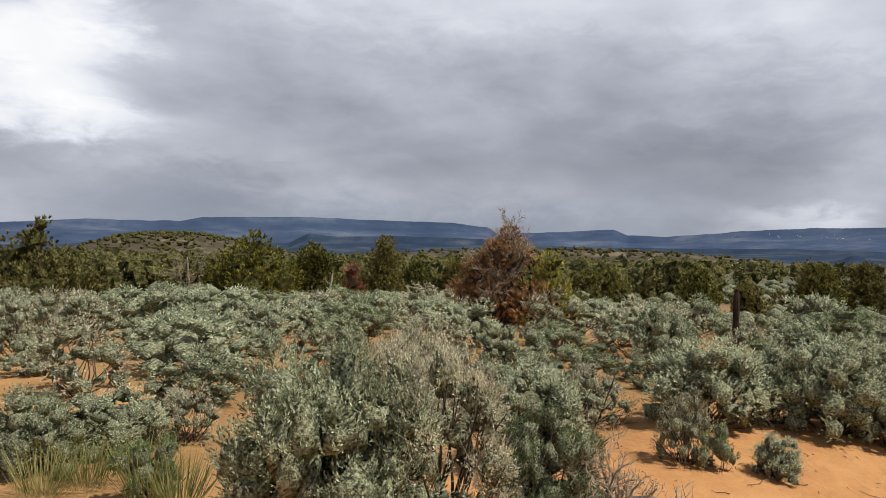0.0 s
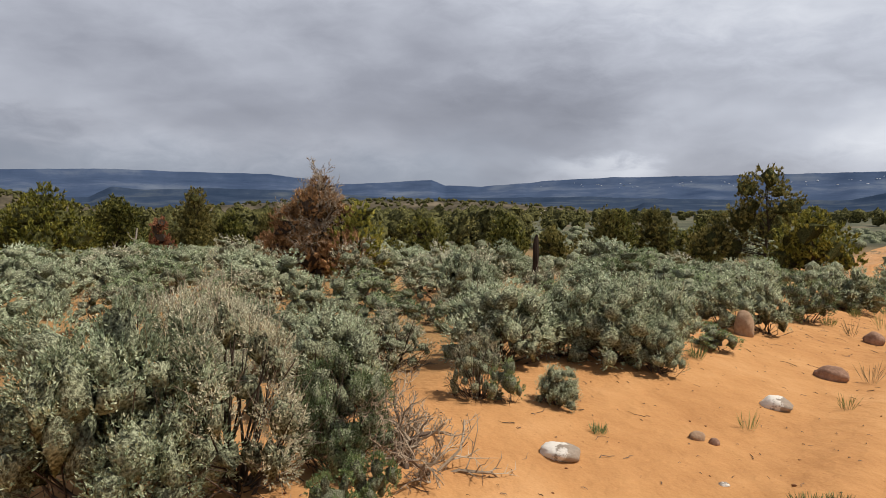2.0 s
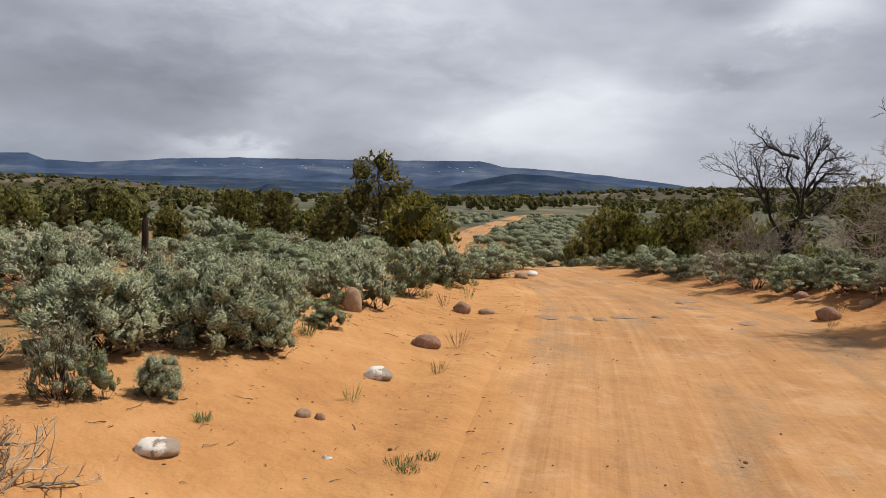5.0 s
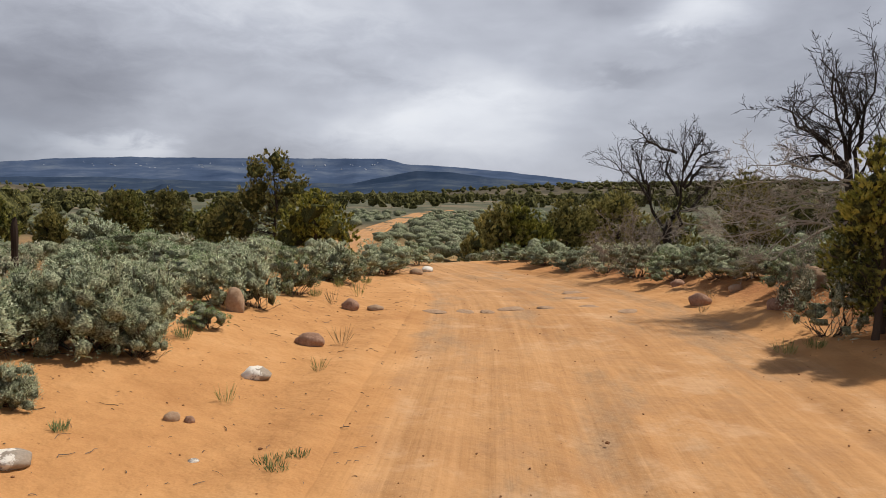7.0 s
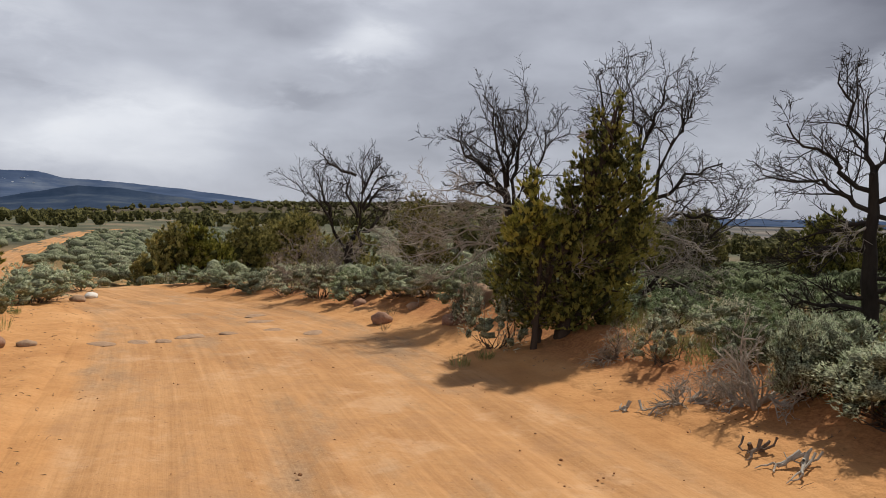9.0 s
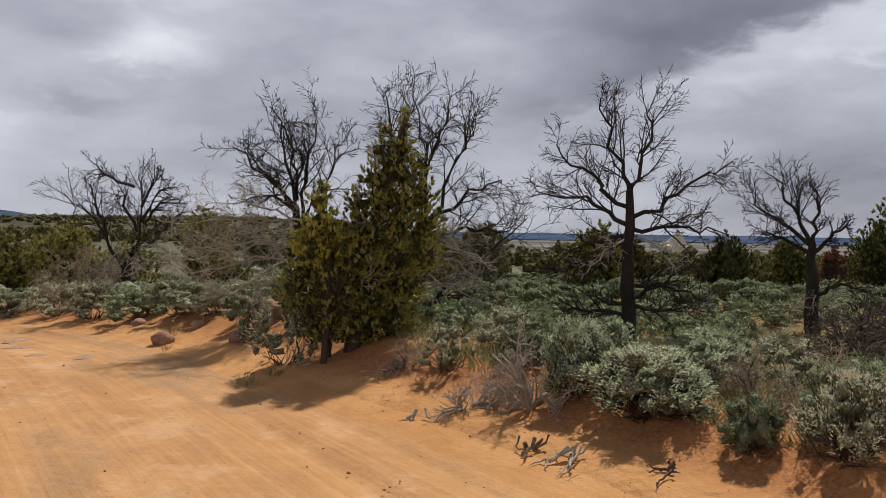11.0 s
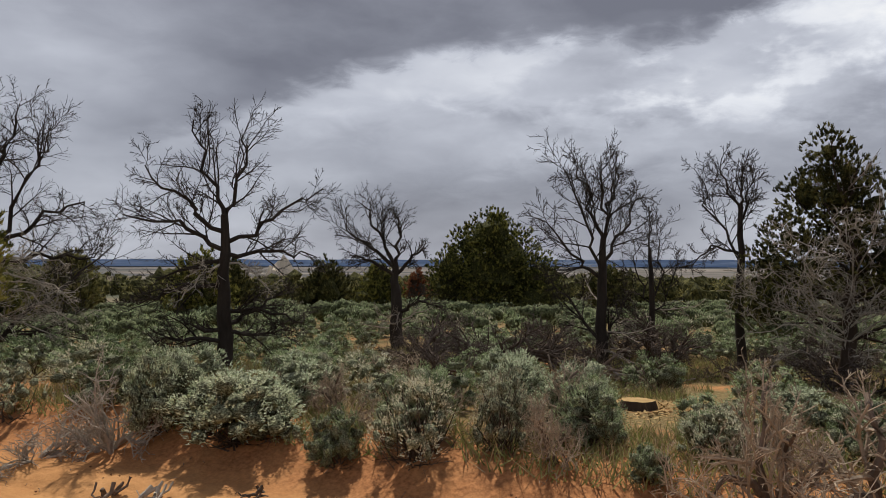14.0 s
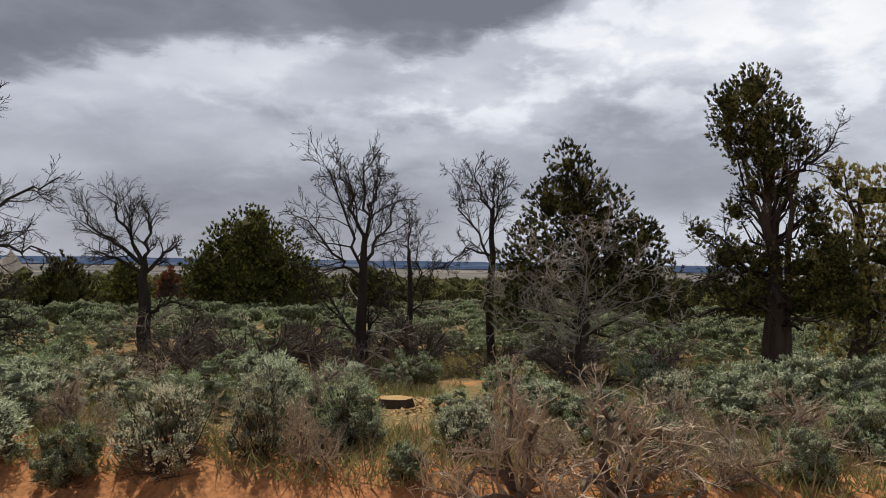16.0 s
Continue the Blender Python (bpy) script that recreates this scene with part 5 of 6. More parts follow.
def far_woods():
    """Pinyon and juniper scattered over the plain and the low hills, past counting."""
    rng = rng_of(78)
    n = 6400
    a = np.radians(rng.uniform(-48, 178, n))
    deg = np.degrees(a)
    least = 52 - 22 * smooth(75, 92, deg)
    most = 900 - 560 * smooth(72, 88, deg)
    r = least * np.exp(rng.uniform(0, 1, n) ** 1.05 * np.log(most / least))
    x, y = r * np.sin(a), r * np.cos(a)
    s, q, lw, rw = road_frame(x, y)
    wood = np.array([noise.noise((px * 0.012, py * 0.012, 1.0)) for px, py in zip(x, y)])
    open_flat = (deg > 26) & (deg < 60) & (r < 150)
    keep = (np.abs(q) > 4) & (wood > -0.2 - 0.4 * (r > 300)) & (~open_flat | (rng.uniform(size=n) < 0.35)) & ((deg < 75) | (rng.uniform(size=n) < 0.55)) & ((deg > 75) | (r > 130) | (rng.uniform(size=n) < np.where(deg > 12, 0.25, 0.6)))
    x, y, r, deg = x[keep], y[keep], r[keep], deg[keep]
    m = len(x)
    z = ground_height(x, y)
    grown = smooth(25, 70, r) * (1 - 0.6 * smooth(70, 90, deg))
    high, wide = rng.uniform(1.3, 2.1, m) + grown * rng.uniform(0.2, 1.2, m), rng.uniform(1.5, 2.8, m) + grown * rng.uniform(0, 1.3, m)
    chunks, needles = [], []
    for i in range(m):
        many = 6 if r[i] < 75 else 4 if r[i] < 140 else 2 if r[i] < 300 else 1
        for k in range(many):
            f = (k + 0.6) / many
            half = wide[i] * 0.5 * math.sqrt(max(0.1, 1 - (f - 0.35) ** 2 * 1.8))
            size = wide[i] * (0.23 if many > 3 else 0.32 if many == 2 else 0.42)
            a0 = rng.uniform(0, 6.28)
            off = max(half - size, 0) * 0.9
            chunks.append(lump(rng, (x[i] + off * math.cos(a0), y[i] + off * math.sin(a0), z[i] + high[i] * (0.16 + 0.66 * f if many > 1 else 0.42)), (size, size, size * 1.05), 1, 0.42))
    for low, up, per, size in ((0, 75, 150, 0.17), (75, 140, 60, 0.27), (140, 300, 16, 0.5)):
        i = np.flatnonzero((r >= low) & (r < up))
        k = np.repeat(i, per)
        d = unit(rng.normal(size=(len(k), 3)) + [0, 0, 0.2])
        base = np.stack([x[k], y[k], z[k] + high[k] * 0.45], -1) + d * np.stack([wide[k] * 0.46, wide[k] * 0.46, high[k] * 0.5], -1) * rng.uniform(0.72, 1, (len(k), 1))
        needles.append(leaf_tris(rng, base, d * 0.6 + [0, 0, 0.5] + rng.normal(size=(len(k), 3)) * 0.5, size * rng.uniform(0.7, 1.3, len(k)), size * 0.5, d + [0, 0, 0.2]))
    for cx, cy, wide, deep, many in ((-205, 570, 75, 75, 650), (90, 550, 165, 70, 520), (430, 200, 150, 60, 1000), (480, 55, 100, 110, 350)):
        away = math.hypot(cx, cy)
        b, c = rng.normal(size=many) * wide * 0.55, rng.normal(size=many) * deep * 0.55
        hx, hy = cx * (1 + c / away) - cy * b / away, cy * (1 + c / away) + cx * b / away
        hz = ground_height(hx, hy)
        for px, py, pz in zip(hx, hy, hz):
            w = rng.uniform(0.8, 1.9)
            chunks.append(lump(rng, (px, py, pz + w * 0.5), (w, w, w * 0.8), 1, 0.35))
    tagged(part("woods_needles", needles, OLIVE), "needles of scattered junipers on the plain", "woods", kind="stuff")
    tagged(part("pinyon_juniper_woods", chunks, FARWOOD), "scattered dark pinyon and juniper woods far off", "woods", kind="stuff")


def plant_trees():
    rng = rng_of(9)
    # north of the road
    live_tree("pinyon_tree", "olive pinyon tree with a ragged crown", -12.1, 23.0, ((0, 1.95, 0.35), (-0.5, 1.5, 0.5), (0.3, 1.3, 0.55), (-0.9, 1.0, 0.5), (1.0, 0.9, 0.5), (0, 0.6, 0.8), (1.45, 0.7, 0.3), (0.1, 2.3, 0.2)), PINYON, 1, 0.09, 150, scale=1.22)
    live_tree("juniper_tree", "yellow-green round juniper above the sage", -7.2, 29.1, ((0.1, 1.95, 0.5), (-0.3, 1.5, 0.6), (0.5, 1.5, 0.5), (-0.8, 0.9, 0.6), (1.0, 0.8, 0.6), (0, 0.7, 0.8)), JUNIPERLIT, 2, 0.10, 130, scale=1.22)
    dead_tree("small grey bare snag among the sage", -11.3, 34.2, 2.1, ((0, 0), (0.05, 0.6), (0, 1.3)), (((0, 0.4), (-0.2, 0.8), (-0.3, 1.3)), ((0, 0.5), (0.3, 0.8), (0.4, 1.2))), 3, 0.06, mat=GREYTWIG)
    dead_tree("bleached broken white snag among the sage", -5.2, 35.6, 1.4, ((0, 0), (0.02, 0.5), (0.1, 0.95)), (((0.02, 0.6), (-0.12, 0.7), (-0.16, 0.85)),), 4, 0.07, mat=BONEWOOD, habit=((1, 0.3, 0.8, 0.1, 0.0, 0.5), (0, 0, 0, 0.1, 0, 0)))
    for k, (x, y, high, wide, dark) in enumerate(((-7.9, 47.3, 3.4, 3.7, 1), (-3.4, 44.9, 3.75, 3.0, 0), (-1.7, 52.0, 2.75, 2.4, 1), (1.0, 52.0, 2.7, 3.4, 0), (7.6, 35.2, 2.2, 4.0, 1), (10.65, 32.3, 2.4, 2.5, 1), (13.2, 33.5, 1.8, 2.1, 0),
                                                   (18.2, 37.9, 2.7, 3.4, 0), (22.0, 40.4, 2.7, 3.4, 0), (18.7, 37.8, 2.5, 2.8, 1), (19.0, 30.6, 2.2, 3.2, 1))):
        live_tree("juniper_tree", "dark green bushy juniper beyond the sage" if dark else "olive-green juniper beyond the sage", x, y, bushy(rng, high, wide, k in (1, 5)), JUNIPER if dark else OLIVE, 10 + k, 0.11, 115, tuft=1.2, fill=0.5, group="junipers beyond the sage")
    live_tree("juniper_shrub", "dead rust-red juniper shrub", -4.6, 39.7, bushy(rng, 2.0, 1.5), REDLEAF, 30, 0.1, 120, category="shrub")
    live_tree("dying_juniper", "dying rust-brown juniper with bare grey top twigs", 1.10, 13.3, ((-0.66, 0.5, 0.38), (-0.1, 0.45, 0.45), (0.45, 0.45, 0.42), (-0.46, 0.95, 0.32), (0.1, 0.95, 0.40), (-0.14, 1.3, 0.27), (0.38, 1.0, 0.30), (0.05, 1.6, 0.18), (0.22, 1.3, 0.22)), RUSTLEAF, 31, 0.045, 1150, high=1.65, bare=34, twigmat=BRUSHTWIG, limbmat=BRUSHTWIG, branch=0.016, depth=0.5,
              limbs=(((0, 0.9), (-0.03, 1.3), (-0.08, 1.7)), ((0.02, 0.9), (0.08, 1.3), (0.16, 1.6)), ((0, 0.8), (-0.2, 1.2), (-0.32, 1.5)), ((0, 0.8), (0.22, 1.2), (0.3, 1.5)), ((0, 0.7), (-0.36, 0.95), (-0.6, 1.2)), ((0, 0.9), (0.02, 1.4), (0.05, 1.85))))
    live_tree("juniper_shrub", "yellow-green juniper shoots beside the dying tree", 1.74, 13.0, ((0.0, 0.55, 0.38), (0.05, 1.1, 0.24), (-0.1, 0.3, 0.34), (0.2, 0.4, 0.3), (-0.2, 0.8, 0.28), (0.15, 0.8, 0.26)), JUNIPERLIT, 131, 0.045, 640, category="shrub")
    live_tree("pinyon_tree", "tall olive pinyon with an open crown", 20.1, 27.6, ((0.12, 3.45, 0.5), (-0.6, 3.1, 0.5), (0.5, 3.0, 0.45), (0.75, 2.5, 0.6), (-0.74, 2.0, 0.65), (0.25, 1.6, 0.8), (-1.7, 1.2, 0.6), (-1.1, 1.0, 0.7), (-2.2, 0.9, 0.6), (-1.5, 1.7, 0.45), (-0.4, 2.5, 0.5)), OLIVE, 32, 0.10, 140, tuft=0.8, scale=1.12)
    live_tree("juniper_tree", "bright yellow-green juniper beside the pinyon", 20.6, 25.5, ((0, 1.5, 0.7), (-0.5, 1.2, 0.6), (0.7, 1.0, 0.7), (1.1, 0.6, 0.5), (0.1, 0.7, 0.8), (-0.8, 0.6, 0.6), (0.1, 1.95, 0.35)), JUNIPERLIT, 33, 0.12, 110, scale=1.18)
    # east, past the bend
    for k, (x, y, high, wide) in enumerate(((21.3, 15.2, 1.9, 2.9), (20.9, 15.9, 1.9, 2.1), (27.2, 17.4, 2.2, 3.2), (30.0, 16.7, 2.6, 4.0), (33, 19, 2.2, 3.5), (37.8, 14.2, 3.4, 3.0), (31.5, 11.5, 2.1, 3.6), (24, 11.5, 1.9, 3.0))):
        live_tree("juniper_tree", "olive bushy juniper past the road bend", x, y, bushy(rng, high * 1.08, wide * 1.1), OLIVE if k else JUNIPERLIT, 40 + k, 0.10, 140, tuft=1.15, fill=0.42, group="junipers past the bend")
    dead_tree("bare dark dead pinyon with a spreading crown", 16.7, 7.7, 3.05, ((0, 0), (-0.13, 0.7), (0.05, 1.2)),
              (((-0.1, 0.7), (-0.5, 1.4), (-0.85, 1.84), (-1.25, 2.1)), ((0.0, 0.7), (0.22, 1.67), (0.04, 2.6)), ((0.22, 1.67), (0.57, 2.1), (0.95, 2.1)), ((0.18, 2.0), (0.4, 2.5), (0.6, 2.75)), ((0.05, 2.4), (-0.4, 2.54), (-0.75, 2.85)), ((-0.5, 1.4), (-0.7, 2.0), (-0.8, 2.4)), ((0.2, 1.2), (0.7, 1.6), (1.0, 1.9)), ((0.1, 1.5), (-0.2, 2.2), (-0.45, 2.3)), ((0.2, 1.7), (0.5, 2.3), (0.75, 2.45))), 50, 0.13, skirt=8, thin=0.0095,
              grey_limbs=(((0.1, 1.2), (0.9, 1.3), (1.6, 0.9)), ((0.1, 1.0), (0.8, 0.9), (1.5, 0.5)), ((0, 1.2), (-0.3, 1.1), (-0.6, 0.6)), ((0.2, 1.3), (0.6, 1.2), (0.9, 0.6))))
    dead_tree("low grey dead shrub of bare branches", 13.8, 7.1, 1.25, ((0, 0), (0.02, 0.2), (0.05, 0.4)), (((0, 0.1), (-0.3, 0.6), (-0.55, 1.1)), ((0, 0.2), (0.05, 0.7), (0.0, 1.25)), ((0, 0.1), (0.35, 0.5), (0.7, 0.9)), ((0, 0.1), (-0.4, 0.4), (-0.8, 0.7))), 51, 0.05, mat=GREYTWIG)
    # beside the road
    live_tree("juniper_tree", "dense dark green cone-shaped juniper by the road", 9.03, 1.52, tuple((u, 0.86 * z, r) for u, z, r in ((-0.35, 0.32, 0.22), (0.08, 0.3, 0.23), (0.45, 0.32, 0.22), (-0.5, 0.5, 0.24), (-0.2, 0.42, 0.26), (0.15, 0.46, 0.28), (0.5, 0.5, 0.26), (-0.55, 0.82, 0.26), (-0.15, 0.8, 0.3), (0.2, 0.85, 0.32), (0.6, 0.85, 0.28), (-0.45, 1.15, 0.24), (0.1, 1.2, 0.32), (0.5, 1.2, 0.3), (0.82, 1.3, 0.22), (0.15, 1.55, 0.28), (0.5, 1.6, 0.3), (0.85, 1.65, 0.2), (0.12, 1.9, 0.2), (0.45, 1.95, 0.28), (0.75, 2.0, 0.22), (0.25, 2.25, 0.17), (0.55, 2.3, 0.24), (0.74, 2.4, 0.14), (0.3, 2.6, 0.12), (0.55, 2.62, 0.17), (0.36, 2.85, 0.09), (0.6, 2.92, 0.10), (0.6, 3.08, 0.05))), JUNIPER, 60, 0.030, 1350, True, narrow=0.34, thick=0.08, bare=14, fill=0.45, tuft=0.85,
              trunk=((0, 0), (0.15, 1.1), (0.5, 2.3)), limbs=(((-0.22, -0.1), (-0.2, 0.3), (-0.1, 0.7)), ((0.1, 0.9), (-0.25, 1.1), (-0.45, 1.35))), limbmat=BARK, branch=0.035, depth=0.14)
    # sunlit lobe of the juniper above, built as its own tree in lighter needles
    live_tree("juniper_tree", "short yellow-green lobe leaning on a taller juniper", 8.74, 1.76, ((0.0, 1.5, 0.23), (-0.04, 1.78, 0.14), (0.1, 1.3, 0.22), (-0.12, 1.3, 0.22), (0.05, 1.08, 0.14), (-0.02, 1.92, 0.07)), JUNIPERLIT, 61, 0.030, 1000, True, thick=0.035, narrow=0.36, depth=0.12, limbs=(((0.02, 0.9), (0.12, 1.1), (0.05, 1.3)), ((0, 0.3), (0.15, 0.8), (0.3, 1.0))), branch=0.025)
    dead_tree("bare dead pinyon behind the roadside juniper", 11.2, 2.6, 2.8, ((0, 0), (-0.05, 1.2), (-0.14, 1.75)),
              (((-0.14, 1.7), (-0.25, 2.35), (-0.5, 3.1)), ((-0.14, 1.7), (-0.5, 2.08), (-0.8, 2.45)), ((0.0, 1.4), (0.05, 2.3), (0.22, 3.06)), ((0.0, 1.5), (0.44, 2.2), (0.6, 2.74)), ((-0.1, 1.6), (-0.5, 1.9), (-0.95, 1.8)), ((-0.1, 1.8), (-0.15, 2.4), (-0.25, 2.9)), ((-0.1, 1.6), (-0.65, 2.2), (-1.05, 2.6))), 62, 0.10, skirt=5,
              grey_limbs=(((0, 1.5), (-0.7, 1.75), (-1.3, 1.7)), ((0, 1.4), (-0.8, 1.55), (-1.55, 1.35)), ((0, 1.3), (-0.9, 1.0), (-1.45, 1.1)), ((0, 1.4), (0.6, 1.5), (1.2, 1.2)), ((0, 1.2), (-0.8, 1.2), (-1.6, 0.9)), ((0, 1.0), (-0.9, 0.8), (-1.7, 0.75)), ((0, 1.3), (-0.6, 1.4), (-1.2, 1.2)), ((-0.2, 0.9), (-0.8, 0.5), (-1.3, 0.3)), ((0, 1.1), (-0.5, 1.0), (-1.1, 0.45))))
    dead_tree("tall bare dead pinyon with spreading limbs", 11.45, 1.06, 3.28, ((0, 0), (0, 0.7), (0.2, 1.5)),
              (((-0.1, 0.9), (-0.35, 2.4), (-0.4, 3.15)), ((0.16, 1.5), (0.16, 2.6), (0, 3.3)), ((0.2, 1.5), (0.7, 2.5), (0.88, 3.05)), ((0.2, 1.5), (0.82, 1.9), (1.48, 2.1)), ((0.2, 1.3), (0.93, 1.37), (1.6, 1.42)), ((0.05, 0.2), (0.93, 0.82), (1.75, 1.45)), ((0.05, 0.2), (0.6, 0.38), (1.15, 0.5)), ((0.16, 2.2), (0.4, 2.7), (0.5, 3.2))), 63, 0.11, skirt=5,
              grey_limbs=(((0.1, 1.0), (0.6, 0.9), (1.1, 0.5)), ((0.1, 1.2), (0.6, 1.1), (1.1, 0.9)), ((0.1, 1.3), (0.6, 1.4), (1.0, 1.3)), ((0, 0.8), (0.4, 0.6), (0.9, 0.4))))
    # south of the road
    dead_tree("bare black dead pinyon standing in the sage", 10.1, -1.71, 3.12, ((0, 0), (-0.01, 1.0), (-0.02, 1.9)),
              (((-0.02, 1.85), (-0.24, 2.43), (-0.43, 3.1)), ((0, 1.85), (0.14, 2.34), (0.29, 3.05)), ((-0.02, 1.7), (-0.5, 2.05), (-0.98, 2.4)), ((-0.02, 1.48), (-0.52, 1.79), (-1.2, 1.9)), ((0.02, 1.58), (0.57, 1.86), (1.19, 2.27)), ((0.02, 1.44), (0.57, 1.48), (1.1, 1.4)), ((0.02, 0.6), (0.48, 0.82), (0.76, 1.0)), ((-0.02, 0.53), (-0.3, 0.55), (-0.5, 0.62)), ((0, 1.4), (-0.3, 1.3), (-0.9, 1.15)), ((0, 0.75), (0.5, 0.78), (0.98, 0.62)), ((0, 0.45), (-0.5, 0.42), (-0.95, 0.52)), ((0, 1.05), (-0.6, 1.02), (-1.1, 0.86)), ((0, 0.5), (0.4, 0.45), (0.8, 0.5))), 64, 0.105,
              grey_limbs=(((0, 1.3), (-0.25, 1.25), (-0.5, 0.9)), ((0, 1.35), (0.25, 1.3), (0.5, 1.0))))
    dead_tree("crooked dead tree with broken limbs", 12.6, -4.92, 2.5, ((0, 0), (-0.06, 1.0), (-0.08, 1.6)),
              (((-0.08, 1.5), (-0.03, 2.1), (-0.1, 2.55)), ((-0.08, 1.55), (-0.41, 2.2), (-0.8, 2.74)), ((-0.08, 1.5), (-0.73, 1.97), (-1.24, 2.48)), ((-0.04, 1.4), (0.29, 1.72), (0.54, 1.85)), ((-0.06, 1.35), (-0.54, 1.66), (-0.92, 1.72)), ((0, 0.7), (0.4, 0.9), (0.8, 0.8))), 65, 0.12, skirt=7)
    live_tree("juniper_tree", "dense round dark juniper beyond the sage", 26.9, -14.3, ((0, 2.7, 0.75), (-0.7, 2.2, 0.8), (0.7, 2.1, 0.85), (-1.3, 1.4, 0.8), (1.3, 1.3, 0.9), (0, 1.5, 1.1), (-1.5, 0.7, 0.7), (1.6, 0.7, 0.8), (0, 0.6, 1.1), (0.2, 3.2, 0.35)), JUNIPER, 66, 0.07, 260, scale=1.17, tuft=0.85)
    live_tree("juniper_shrub", "dead red-brown juniper shrub in the sage", 31.7, -13.3, bushy(rng, 1.9, 1.6), REDLEAF, 67, 0.1, 120, category="shrub")
    for k, (x, y, high, wide) in enumerate(((28.3, 0.3, 2.45, 2.5), (27.1, -3.5, 2.4, 2.8), (26.2, -7.6, 2.05, 2.2), (27.4, 2.6, 2.3, 2.6), (17.0, -25.0, 2.2, 2.6), (20.6, -22.6, 2.1, 2.6), (24.5, -18.0, 2.0, 2.6), (29, -10.5, 2.0, 2.4), (30, -5, 2.2, 3.0), (14, -28, 2.2, 2.8))):
        live_tree("juniper_tree", "dark olive juniper across the sage flat", x, y, bushy(rng, high, wide), JUNIPER if k % 2 else PINYON, 70 + k, 0.12, 120, group="junipers across the flat")
    dead_tree("bare dead pinyon with upright branches", 9.07, -6.43, 2.85, ((0, 0), (0, 1.18), (0.03, 1.8)),
              (((0.03, 1.7), (0.0, 2.3), (-0.05, 2.83)), ((-0.02, 1.2), (-0.4, 1.5), (-0.85, 2.0)), ((0, 1.2), (-0.26, 1.9), (-0.46, 2.63)), ((0.02, 1.4), (0.3, 1.85), (0.55, 2.3)), ((0.02, 1.75), (-0.2, 2.3), (-0.36, 2.83)), ((0.03, 1.7), (0.15, 2.3), (0.23, 2.78)), ((0, 0.35), (-0.36, 0.82), (-0.72, 1.13)), ((0, 0.3), (0.2, 0.7), (0.36, 0.95))), 80, 0.085, skirt=6)
    dead_tree("slim small bare dead pinyon", 10.6, -8.53, 2.4, ((0, 0), (0, 1.0), (-0.02, 1.7)), (((-0.02, 1.6), (-0.03, 2.0), (-0.06, 2.4)), ((0, 0.7), (-0.2, 1.2), (-0.3, 1.9)), ((0, 0.8), (0.15, 1.4), (0.2, 2.1)), ((0, 0.6), (0.3, 0.9), (0.45, 1.6)), ((0, 0.4), (-0.3, 0.6), (-0.5, 0.8))), 81, 0.06, skirt=2)
    dead_tree("thin bare dead pinyon beside a live one", 7.93, -7.73, 2.75, ((0, 0), (0, 1.3), (0.01, 2.1)), (((0, 2.0), (0.02, 2.3), (0.05, 2.6)), ((0, 1.4), (-0.25, 1.9), (-0.5, 2.5)), ((0, 1.5), (-0.35, 1.6), (-0.62, 1.3)), ((0, 1.8), (0.12, 2.2), (0.22, 2.55)), ((0, 2.0), (-0.15, 2.3), (-0.25, 2.62))), 82, 0.065)
    live_tree("pinyon_tree", "broad live pinyon with dead grey branches", 6.75, -8.10, ((-0.15, 2.55, 0.24), (0.05, 2.3, 0.28), (-0.35, 2.05, 0.3), (0.3, 1.95, 0.34), (-0.55, 1.6, 0.3), (0.65, 1.55, 0.34), (-0.8, 1.3, 0.25), (0.9, 1.15, 0.32), (0.1, 1.5, 0.42), (1.05, 0.85, 0.28), (-0.85, 0.8, 0.3), (-0.1, 2.05, 0.34), (0.45, 1.2, 0.35), (-0.3, 1.3, 0.35), (0.75, 1.7, 0.22)), PINYON, 83, 0.032, 1500, tuft=0.55, fill=0.4, narrow=0.42, thick=0.08, bare=20, scale=1.06, front=True, branch=0.010, limbmat=BONEWOOD,
              limbs=(((0, 0.6), (-0.5, 1.2), (-0.9, 1.3)), ((0, 0.7), (0.1, 1.4), (-0.1, 1.9)), ((0, 0.4), (-0.5, 0.7), (-1.0, 0.6)), ((0, 0.5), (0.5, 0.8), (1.0, 0.75)), ((0, 0.6), (0.4, 1.2), (0.8, 1.4)), ((0, 0.3), (0.3, 0.5), (0.8, 0.35)), ((0, 0.4), (-0.3, 0.9), (-0.5, 1.5)), ((0, 0.8), (-0.3, 1.3), (-0.55, 1.8)), ((0, 0.9), (0.25, 1.5), (0.3, 1.95)), ((0, 0.5), (-0.6, 0.9), (-1.15, 0.95)), ((0, 0.6), (0.6, 1.0), (1.1, 1.1)), ((0, 0.3), (-0.4, 0.4), (-0.9, 0.25))))
